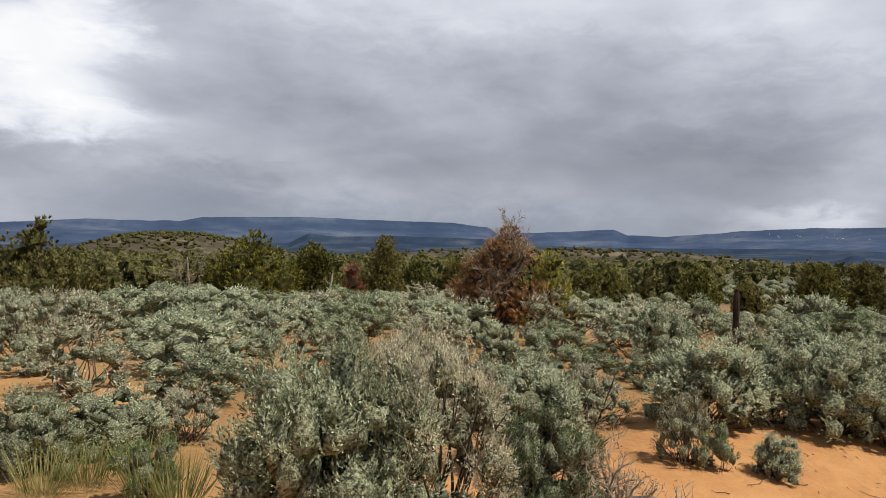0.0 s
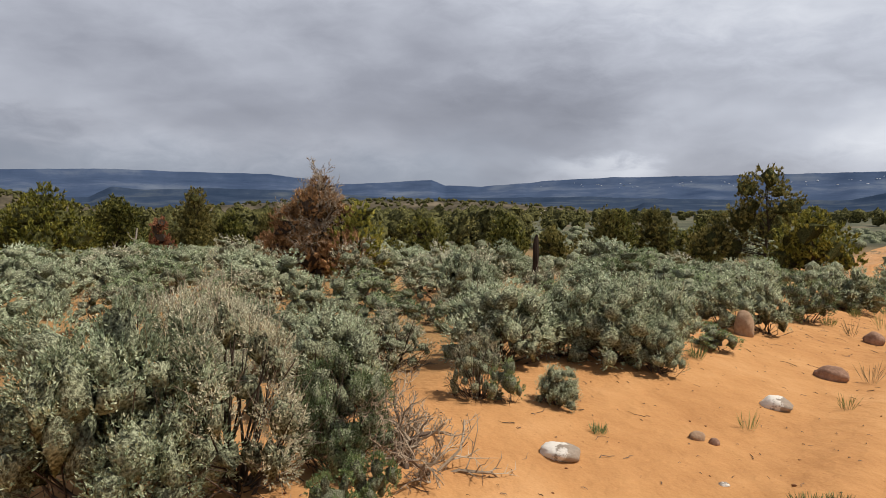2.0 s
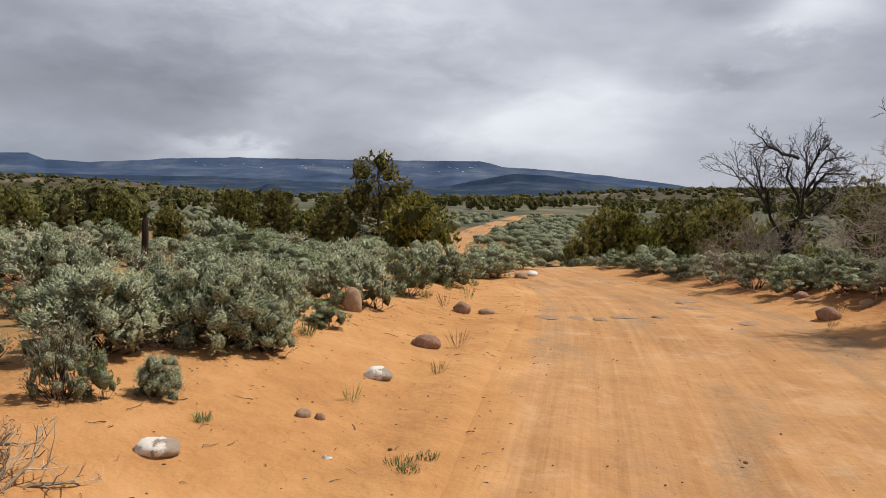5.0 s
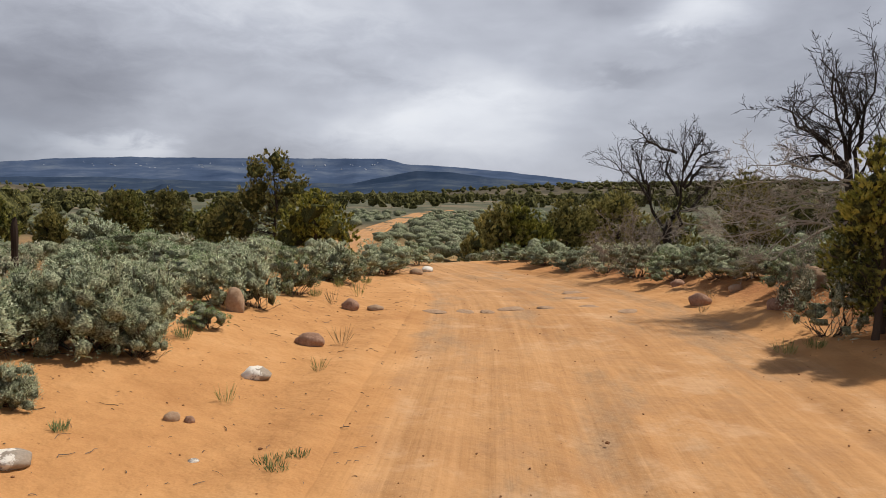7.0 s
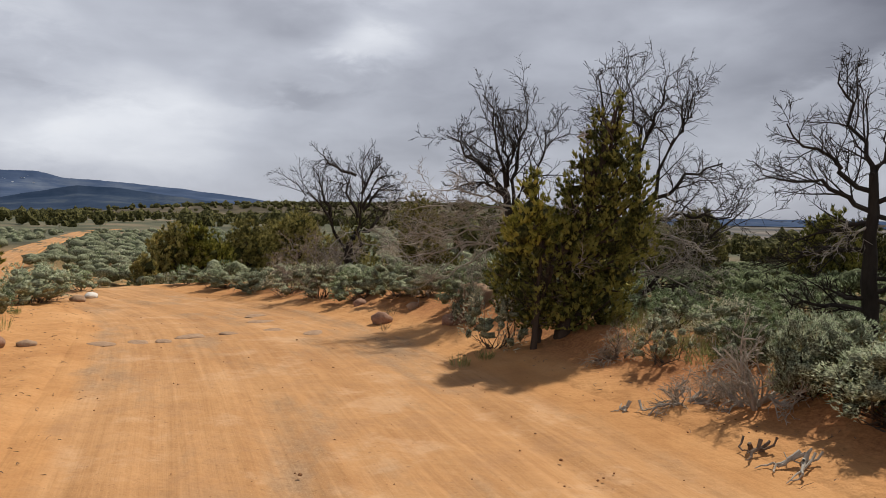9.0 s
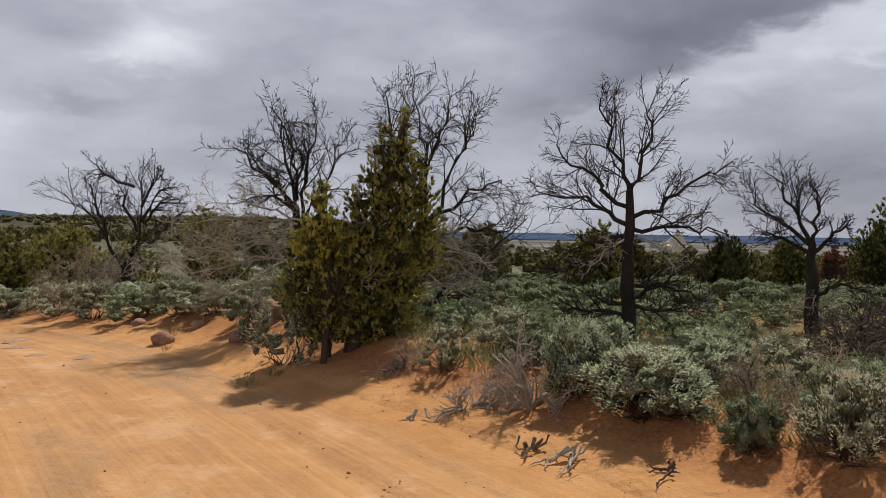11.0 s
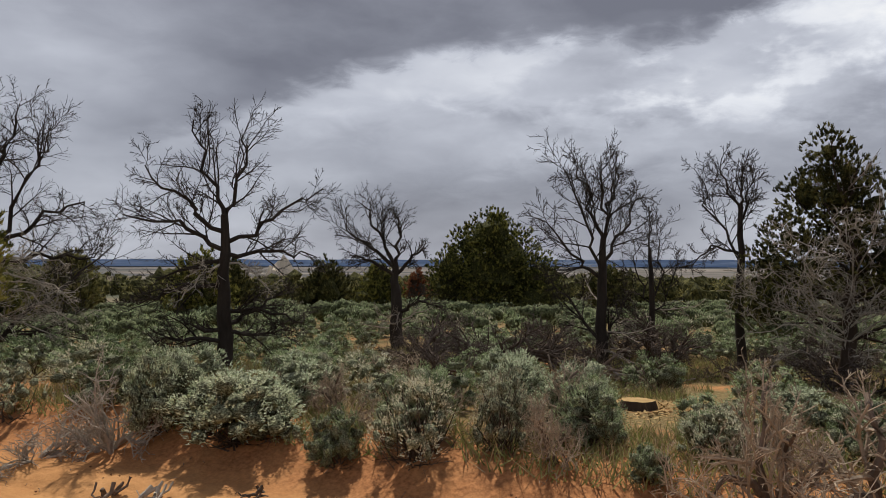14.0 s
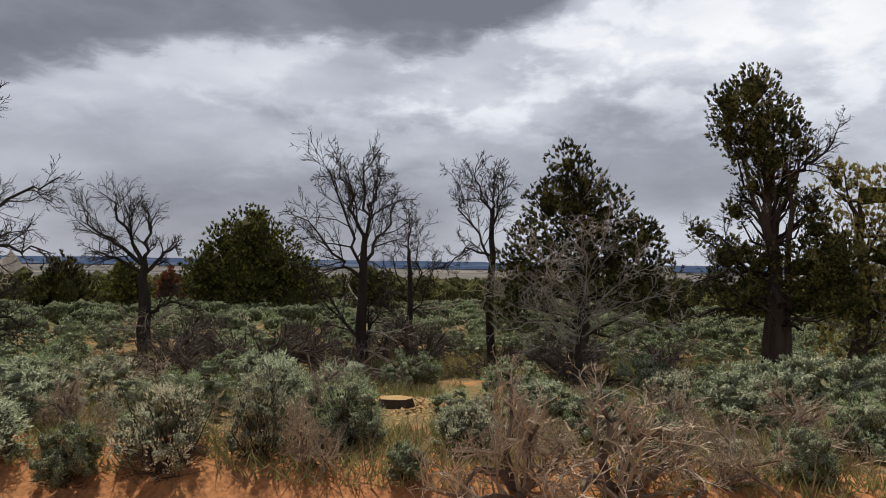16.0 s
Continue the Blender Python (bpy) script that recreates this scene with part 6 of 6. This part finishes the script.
    live_tree("juniper_tree", "old gnarled juniper with a twisted trunk", 5.62, -11.16, ((-0.62, 3.62, 0.3), (-0.3, 3.72, 0.34), (0.02, 3.45, 0.28), (-0.62, 3.25, 0.26), (-0.2, 3.2, 0.32), (0.22, 3.2, 0.22), (-0.42, 2.95, 0.26), (-0.02, 2.85, 0.26), (0.35, 2.95, 0.16), (-0.28, 2.5, 0.2), (0.12, 2.45, 0.18), (-0.5, 2.15, 0.2), (0.42, 2.2, 0.22), (-0.95, 1.85, 0.18), (-0.6, 1.55, 0.26), (-0.2, 1.45, 0.3), (0.3, 1.4, 0.34), (-0.75, 1.15, 0.24), (0.7, 1.5, 0.34), (0.75, 1.05, 0.34), (-0.3, 0.95, 0.28), (0.3, 0.9, 0.3), (0.5, 1.9, 0.22)), PINYON, 84, 0.032, 1700, tuft=0.52, fill=0.5, narrow=0.42, high=4.1, scale=1.06, thick=0.135, branch=0.035, limbmat=DEADWOOD, bare=10,
              trunk=((0, 0), (0.05, 0.7), (0.0, 1.3), (-0.1, 2.0), (-0.05, 2.7), (-0.3, 3.4)), stems=(((0.12, 0), (0.16, 0.8), (0.12, 1.6), (0.2, 2.4), (0.05, 3.1)), ((-0.12, 0), (-0.08, 0.9), (-0.05, 1.7), (-0.3, 2.3), (-0.42, 2.9)), ((0.05, 0.9), (-0.1, 1.6), (0.1, 2.2), (0.3, 2.7))),
              limbs=(((0.1, 2.75), (0.4, 2.95), (0.62, 3.05), (0.75, 3.4)), ((-0.1, 2.0), (-0.35, 2.45), (-0.5, 2.5)), ((0.0, 1.9), (0.4, 2.2), (0.5, 2.5)), ((0, 1.4), (-0.6, 1.45), (-1.15, 1.1)), ((0, 1.3), (-0.5, 1.8), (-1.0, 1.9)), ((0, 0.9), (-0.8, 0.85), (-1.5, 0.5))))
    live_tree("juniper_tree", "ragged olive juniper beside the gnarled one", 4.83, -12.0, ((-0.3, 2.75, 0.3), (0.2, 2.5, 0.45), (-0.3, 1.9, 0.42), (0.4, 1.75, 0.55), (-0.5, 1.3, 0.42), (0.3, 1.0, 0.55), (0.9, 2.3, 0.5), (1.0, 1.4, 0.6), (0, 0.5, 0.5)), OLIVE, 85, 0.04, 700, tuft=0.68, fill=0.4, narrow=0.34, thick=0.12, bare=8)


plant_sage()
plant_trees()
far_sage()
far_woods()

# ---- stones ----
def stone(label, x, y, wide, deep, high, seed, mat, turn=0.0, sink=0.35, group=""):
    rng = rng_of(seed)
    v, f = lump(rng, (0, 0, 0), (wide / 2, deep / 2, high * (0.5 + sink * 0.5)), 3, 0.07)
    v = np.round(v / (wide * 0.16)) * (wide * 0.16) * 0.13 + v * 0.87
    v[:, 2] += high * (0.5 - sink * 0.5)
    ob = new("stone", mesh_of("stone", [(v, f)], mat, True))
    tagged(ob, label, "stone", group)
    ob.matrix_basis = Matrix.LocRotScale((x, y, float(ground_height(x, y)) - 0.01), Euler((0, 0, turn)), None)
    return ob


def lay_stones():
    half_pale = "half-buried grey stone with a pale white face"
    stone(half_pale, 1.80, 4.05, 0.24, 0.20, 0.08, 1, GREYROCK, radians(-24))
    stone(half_pale, 3.98, 5.08, 0.25, 0.20, 0.095, 2, GREYROCK, radians(-38))
    stone("flat reddish-brown sandstone on the bank", 5.12, 5.86, 0.30, 0.18, 0.13, 3, REDROCK, radians(-50))
    stone("upright tan boulder among the sage", 5.05, 7.05, 0.20, 0.16, 0.27, 4, TANROCK, radians(-30))
    stone("brown stone beside the road edge", 6.95, 7.37, 0.24, 0.18, 0.14, 5, REDROCK, radians(-60))
    stone("brown stone beside the road edge", 7.25, 7.22, 0.22, 0.16, 0.08, 6, TANROCK, radians(-60))
    stone("small red-brown stone on the sand", 2.95, 4.30, 0.07, 0.06, 0.05, 7, REDROCK)
    stone("small grey stone on the sand", 2.86, 4.36, 0.11, 0.08, 0.06, 8, TANROCK)
    stone("small grey stone on the sand", 2.66, 3.75, 0.07, 0.06, 0.025, 28, GREYROCK)
    stone("pale stone at the road bend", 13.7, 12.4, 0.34, 0.26, 0.13, 9, GREYROCK, 0.4)
    stone("pale stone at the road bend", 12.9, 12.0, 0.30, 0.3, 0.14, 10, TANROCK, 1.0)
    stone("brown sandstone boulder at the road's edge", 10.66, 4.36, 0.31, 0.24, 0.16, 11, REDROCK, radians(-80))
    stone("brown stone on the bank", 12.3, 5.45, 0.30, 0.22, 0.13, 12, REDROCK, 0.2)
    stone("brown stone on the bank", 11.4, 4.15, 0.22, 0.2, 0.12, 13, TANROCK, 0.7)
    stone("tan boulder half under the sage", 10.9, 3.05, 0.52, 0.4, 0.30, 14, TANROCK, radians(-70))
    stone("dark boulder below the sage", 10.2, 3.1, 0.40, 0.3, 0.16, 15, REDROCK, radians(-70))
    for k, (x, y, wide, deep) in enumerate(((8.78, 6.17, 0.36, 0.26), (8.11, 6.43, 0.30, 0.2), (7.83, 6.7, 0.30, 0.22), (9.75, 5.57, 0.26, 0.2), (9.7, 4.93, 0.34, 0.2), (8.3, 6.2, 0.2, 0.16), (9.2, 5.9, 0.22, 0.16), (10.6, 6.3, 0.4, 0.25), (11.4, 6.9, 0.35, 0.25))):
        stone("flat grey slab worn level with the road", x, y, wide * 1.25, deep * 1.2, 0.034, 30 + k, SLAB, 0.8 * k, 0.6, "slabs in the road")


# ---- grass, litter, roots ----
def tuft(label, x, y, high, wide, blades, seed, mat):
    rng = rng_of(seed)
    a, r = rng.uniform(0, 6.28, blades), wide * 0.3 * np.sqrt(rng.uniform(0, 1, blades))
    base = np.stack([r * np.cos(a), r * np.sin(a), np.zeros(blades)], -1)
    way = np.stack([np.cos(a) * rng.uniform(0, 0.8, blades), np.sin(a) * rng.uniform(0, 0.8, blades), np.ones(blades)], -1)
    ob = new("grass_tuft", mesh_of("grass_tuft", [leaves(rng, base, way, high * rng.uniform(0.5, 1.1, blades), 0.0045)], mat))
    tagged(ob, label, "grass", "tufts on the sand")
    return stand(ob, x, y, 0.0, 0.01)


def lay_tufts():
    for k, (x, y, high, wide) in enumerate(((3.88, 6.03, 0.16, 0.16), (2.18, 4.35, 0.08, 0.14), (8.05, 8.9, 0.16, 0.2), (9.5, 9.9, 0.16, 0.25), (6.96, 8.1, 0.14, 0.2), (2.95, 3.42, 0.06, 0.3), (3.12, 3.40, 0.05, 0.2), (2.9, 3.3, 0.05, 0.2), (8.2, 2.4, 0.16, 0.3), (8.45, 2.2, 0.14, 0.25))):
        tuft("small green weed clump on the sand", x, y, high, wide, 90, 200 + k, SAGEGREEN if k in (0, 1, 5, 6, 7) else GRASS)
    for k, (x, y, high) in enumerate(((5.38, 5.68, 0.24), (7.9, 8.28, 0.3), (6.85, 7.6, 0.26), (3.4, 4.6, 0.16), (10.1, 4.08, 0.16), (4.55, 5.0, 0.14), (10.9, 4.3, 0.22))):
        tuft("thin straw-coloured grass tuft on the sand", x, y, high, 0.14, 34, 230 + k, GRASS if k % 2 else STRAW)
    for k, (x, y) in enumerate(((-1.84, 4.05), (-1.45, 3.9), (-1.62, 4.2), (-1.25, 3.75), (-2.0, 3.9), (-0.9, 5.1), (0.3, 6.2))):
        tuft("tall yellow-green grass tuft between the sage", x, y, 0.34, 0.3, 150, 250 + k, GRASS)


def grass_cover():
    """Thin grass and weeds over the flat south of the road, and between the sage."""
    rng = rng_of(300)
    n = 150000
    r, a = np.sqrt(rng.uniform(3.6 ** 2, 13 ** 2, n)), np.radians(rng.uniform(84, 175, n))
    x, y = r * np.sin(a), r * np.cos(a)
    s, q, lw, rw = road_frame(x, y)
    patch = np.array([noise.noise((px * 0.8, py * 0.8, 7.0)) + 0.6 * noise.noise((px * 2.1, py * 2.1, 2.0)) for px, py in zip(x, y)])
    ok = (-q > rw + 0.7) & (patch > -0.1) & (np.hypot(x - 6.15, y + 4.7) > 0.7)
    x, y = x[ok], y[ok]
    m = len(x)
    base = np.stack([x, y, ground_height(x, y) - 0.005], -1)
    way = rng.normal(size=(m, 3)) * [0.5, 0.5, 0.1] + [0, 0, 0.8]
    dry = rng.uniform(size=m) < 0.35
    high = rng.uniform(0.03, 0.17, m)
    tagged(part("weeds", [leaf_tris(rng, base[~dry], way[~dry], high[~dry], 0.012)], GRASS), "thin green weeds and grass on the flat", "grass", kind="stuff")
    tagged(part("dry_grass", [leaf_tris(rng, base[dry], way[dry], high[dry] * 1.6, 0.007)], STRAW), "thin dry straw grass on the flat", "grass", kind="stuff")


def litter():
    """Fallen twigs on the banks, and clods and pebbles on the road."""
    rng = rng_of(310)
    sticks = []
    while len(sticks) < 1700:
        s, side = rng.uniform(-1, 17), rng.uniform() < 0.62
        q = rng.uniform(1.6, 5.2) if side else rng.uniform(-5.2, -2.4)
        n0 = float(np.interp(s, ROAD_S, ROAD_N)) + q
        x, y = 0.791 * s - 0.612 * n0, 0.612 * s + 0.791 * n0
        if math.hypot(x, y) < 2:
            continue
        a, long = rng.uniform(0, 6.28), rng.uniform(0.012, 0.04) if rng.uniform() < 0.78 else rng.uniform(0.05, 0.15)
        p = np.array([(x + math.cos(a) * t * long + rng.normal() * 0.08 * long, y + math.sin(a) * t * long + rng.normal() * 0.12 * long, 0) for t in (0, 0.35, 0.7, 1)])
        p[:, 2] = ground_height(p[:, 0], p[:, 1]) + 0.004 + rng.uniform(0, 0.008) * np.array([0, 1, 0.6, 0.2])
        sticks.append(tube(p, np.array([1, 0.9, 0.7, 0.4]) * rng.uniform(0.0014, 0.0036), 3))
    tagged(part("twig_litter", sticks, REDWOOD), "dark fallen twigs scattered on the sand", "twigs", kind="stuff")
    clods = []
    for _ in range(650):
        s, q = 2 + 20 * rng.uniform() ** 1.6, rng.uniform(-3.4, 4.6)
        n0 = float(np.interp(s, ROAD_S, ROAD_N)) + q
        x, y = 0.791 * s - 0.612 * n0, 0.612 * s + 0.791 * n0
        size = rng.uniform(0.004, 0.009) if rng.uniform() < 0.95 else rng.uniform(0.011, 0.017)
        clods.append(lump(rng, (x, y, float(ground_height(x, y)) + size * 0.3), (size, size, size * 0.7), 1, 0.2))
    tagged(part("clods", clods, CLOD), "small dark clods and pebbles on the road", "pebbles", kind="stuff")


def root_clump(label, x, y, seed, mat, spread, many):
    """A gnarled stub and bare roots that run down the cut bank."""
    rng = rng_of(seed)
    ob = thing("bare_root", label, "root")
    floor = float(ground_height(x, y))
    for k in range(many):
        a = rng.uniform(-0.9, 0.9)
        d = np.array([-0.612 * math.cos(a) - 0.791 * math.sin(a), 0.791 * math.cos(a) - 0.612 * math.sin(a)])
        p, at = [], np.array([rng.normal(), rng.normal()]) * 0.04
        thick = rng.uniform(0.007, 0.017)
        for i in range(9):
            gap = float(ground_height(x + at[0], y + at[1])) - floor
            p.append((at[0], at[1], gap + thick * 0.6 + 0.05 * math.exp(-i) + abs(rng.normal()) * 0.012))
            turn = rng.normal() * 0.45
            d = np.array([d[0] * math.cos(turn) - d[1] * math.sin(turn), d[0] * math.sin(turn) + d[1] * math.cos(turn)])
            at = at + d * spread / 8 * rng.uniform(0.7, 1.2)
        part("root", [tube(np.array(p), np.linspace(thick, 0.003, 9), 6)], mat, ob)
    for k in range(2):
        p, r = limb(rng, (rng.normal() * 0.03, rng.normal() * 0.03, -0.02), (rng.normal() * 0.4, rng.normal() * 0.4, 1), spread * 0.4, 0.02, 5, 0.35, 0.0, 0.4)
        part("stub", [tube(p, r, 6)], mat, ob, "splintered weathered stub")
    return stand(ob, x, y, 0.0, 0.0)


def old_post():
    rng = rng_of(400)
    ob = thing("fence_post", "charred dark wooden fence post in the sage", "post")
    t = np.linspace(0, 2 * np.pi, 9, endpoint=False)
    rows = []
    for z, r in ((-0.2, 0.056), (0.15, 0.053), (0.35, 0.048), (0.55, 0.05), (0.68, 0.045), (0.77, 0.04), (0.83, 0.024)):
        w = r * (1 + 0.14 * np.sin(3 * t + 1) + 0.06 * rng.normal(size=9))
        rows.append(np.stack([w * np.cos(t) + 0.012 * z, w * np.sin(t), z + 0.04 * (z > 0.72) * np.sin(t + 1)], -1))
    v = np.concatenate(rows)
    i, j = np.meshgrid(np.arange(6), np.arange(9), indexing="ij")
    n = (j + 1) % 9
    f = np.stack([i * 9 + j, i * 9 + n, (i + 1) * 9 + n, (i + 1) * 9 + j], -1).reshape(-1, 4)
    part("post", [(v, f), (rows[-1], [[0, 1, 2], [0, 2, 3], [0, 3, 4], [0, 4, 5], [0, 5, 6], [0, 6, 7], [0, 7, 8]])], POSTWOOD, ob)
    return stand(ob, 4.55, 12.0, 0.0, 0.0)


def cut_stump():
    rng = rng_of(410)
    ob = thing("tree_stump", "low cut stump with a tan sawn top", "stump")
    t = np.linspace(0, 2 * np.pi, 16, endpoint=False)
    w = 0.135 * (1 + 0.1 * np.sin(2 * t) + 0.06 * np.sin(5 * t))
    low = np.stack([w * 1.25 * np.cos(t), w * 1.25 * np.sin(t), 0 * t - 0.05], -1)
    up = np.stack([w * np.cos(t), w * np.sin(t), 0 * t + 0.075], -1)
    j = np.arange(16)
    part("bark", [(np.concatenate([low, up]), np.stack([j, (j + 1) % 16, (j + 1) % 16 + 16, j + 16], -1))], BARK, ob)
    cap = np.concatenate([up + [0, 0, 0.003], [[0, 0, 0.082]]])
    part("sawn_top", [(cap, np.stack([j, (j + 1) % 16, 0 * j + 16], -1))], STRAWWOOD, ob)
    stand(ob, 6.05, -4.60, 0.0, 0.0)
    k = 1500
    a, r = rng.uniform(0, 6.28, k), 0.55 * np.abs(rng.normal(size=k)) + 0.12
    at = np.stack([6.2 + r * np.cos(a), -4.75 + 0.8 * r * np.sin(a)], -1)
    flat = rng.normal(size=(k, 3)) * [1, 1, 0.15]
    chips = leaf_tris(rng, np.column_stack([at, ground_height(at[:, 0], at[:, 1]) + 0.006]), flat, rng.uniform(0.02, 0.06, k), 0.03, np.tile([0, 0, 1.0], (k, 1)))
    tagged(part("wood_chips", [chips], STRAWWOOD), "pale tan wood chips scattered round a stump", "wood chips", kind="stuff")
    pile = thing("stick_pile", "loose heap of dead grey branches on the ground", "branch pile")
    for k in range(64):
        a = rng.normal() * 0.5 + radians(-35)
        x, y, long = rng.normal() * 0.42, rng.normal() * 0.25, rng.uniform(0.35, 0.9)
        z = 0.01 + 0.20 * rng.uniform() * math.exp(-(x / 0.4) ** 2)
        p, r = limb(rng, (x - math.cos(a) * long / 2, y - math.sin(a) * long / 2, z), (math.cos(a), math.sin(a), rng.normal() * 0.03), long, rng.uniform(0.010, 0.026), 5, 0.14, 0.0, 0.5)
        part("branch", [tube(p, r, 5)], REDWOOD if k % 3 else GREYTWIG, pile)
    stand(pile, 7.7, -5.8, radians(-20), 0.0)


def ledges():
    """Pale rock ledges on the far slopes."""
    rng = rng_of(420)
    for k, (az, away, wide, high, up) in enumerate(((15.2, 520, 4, 2.0, -0.6), (16.5, 522, 3, 1.6, -0.5), (21.0, 515, 6, 2.4, -0.6), (22.3, 516, 4, 2.0, -0.5), (19.0, 518, 3, 1.5, -0.4), (102.9, 300, 6.5, 9.0, 0.5), (102.1, 305, 5, 6.0, 0.0))):
        x, y = away * math.sin(radians(az)), away * math.cos(radians(az))
        v, f = lump(rng, (0, 0, 0), (wide, 5, high), 3, 0.2)
        v = v * 0.88 + np.round(v / 1.3) * 1.3 * 0.12
        v[:, :2] *= (1.2 - 0.65 * np.clip(v[:, 2:] / high, -1, 1))
        ob = new("rock_ledge", mesh_of("rock_ledge", [(v, f)], PALECLIFF))
        tagged(ob, "pale sandstone ledge on a wooded slope", "rock ledge", "pale ledges")
        ob.matrix_basis = Matrix.LocRotScale((x, y, float(ground_height(x, y)) + up), Euler((0, 0, radians(-az))), None)


def snow_patches():
    """Old snow lying along the rim of the eastern mesa."""
    rng = rng_of(430)
    bits = []
    for _ in range(60):
        az, f = 20 + 24 * rng.uniform() ** 0.8, rng.uniform(0.74, 0.91)
        top = 1.6 + 4600 * math.tan(radians(float(np.interp(az, (20.6, 25.6, 34.8, 43.3, 44.8), (1.91, 2.15, 2.21, 2.28, 1.9)))))
        h = float(np.interp(f, (0.66, 0.78, 0.88, 0.92), (0.60, 0.70, 0.832, 1.0)))
        r = 3200 + 1400 * f
        wide = rng.uniform(2, 6)
        bits.append(lump(rng, (r * math.sin(radians(az)), r * math.cos(radians(az)), -25 + (top + 25) * h), (wide, wide, rng.uniform(1.2, 2.8)), 1, 0.3))
    tagged(part("snow_patches", bits, SNOW), "patches of old snow along a mesa rim", "snow", kind="stuff")


lay_stones()
lay_tufts()
grass_cover()
litter()
root_clump("bleached exposed roots on the cut bank", 5.72, -0.62, 401, BONEWOOD, 0.30, 5)
root_clump("grey exposed roots on the cut bank", 5.95, -0.38, 402, REDWOOD, 0.24, 3)
root_clump("dark exposed roots on the cut bank", 5.35, -1.2, 404, SAGEWOOD, 0.2, 3)
root_clump("short pale root stub on the bank", 6.75, 0.55, 403, BONEWOOD, 0.16, 3)
old_post()
cut_stump()
ledges()
snow_patches()
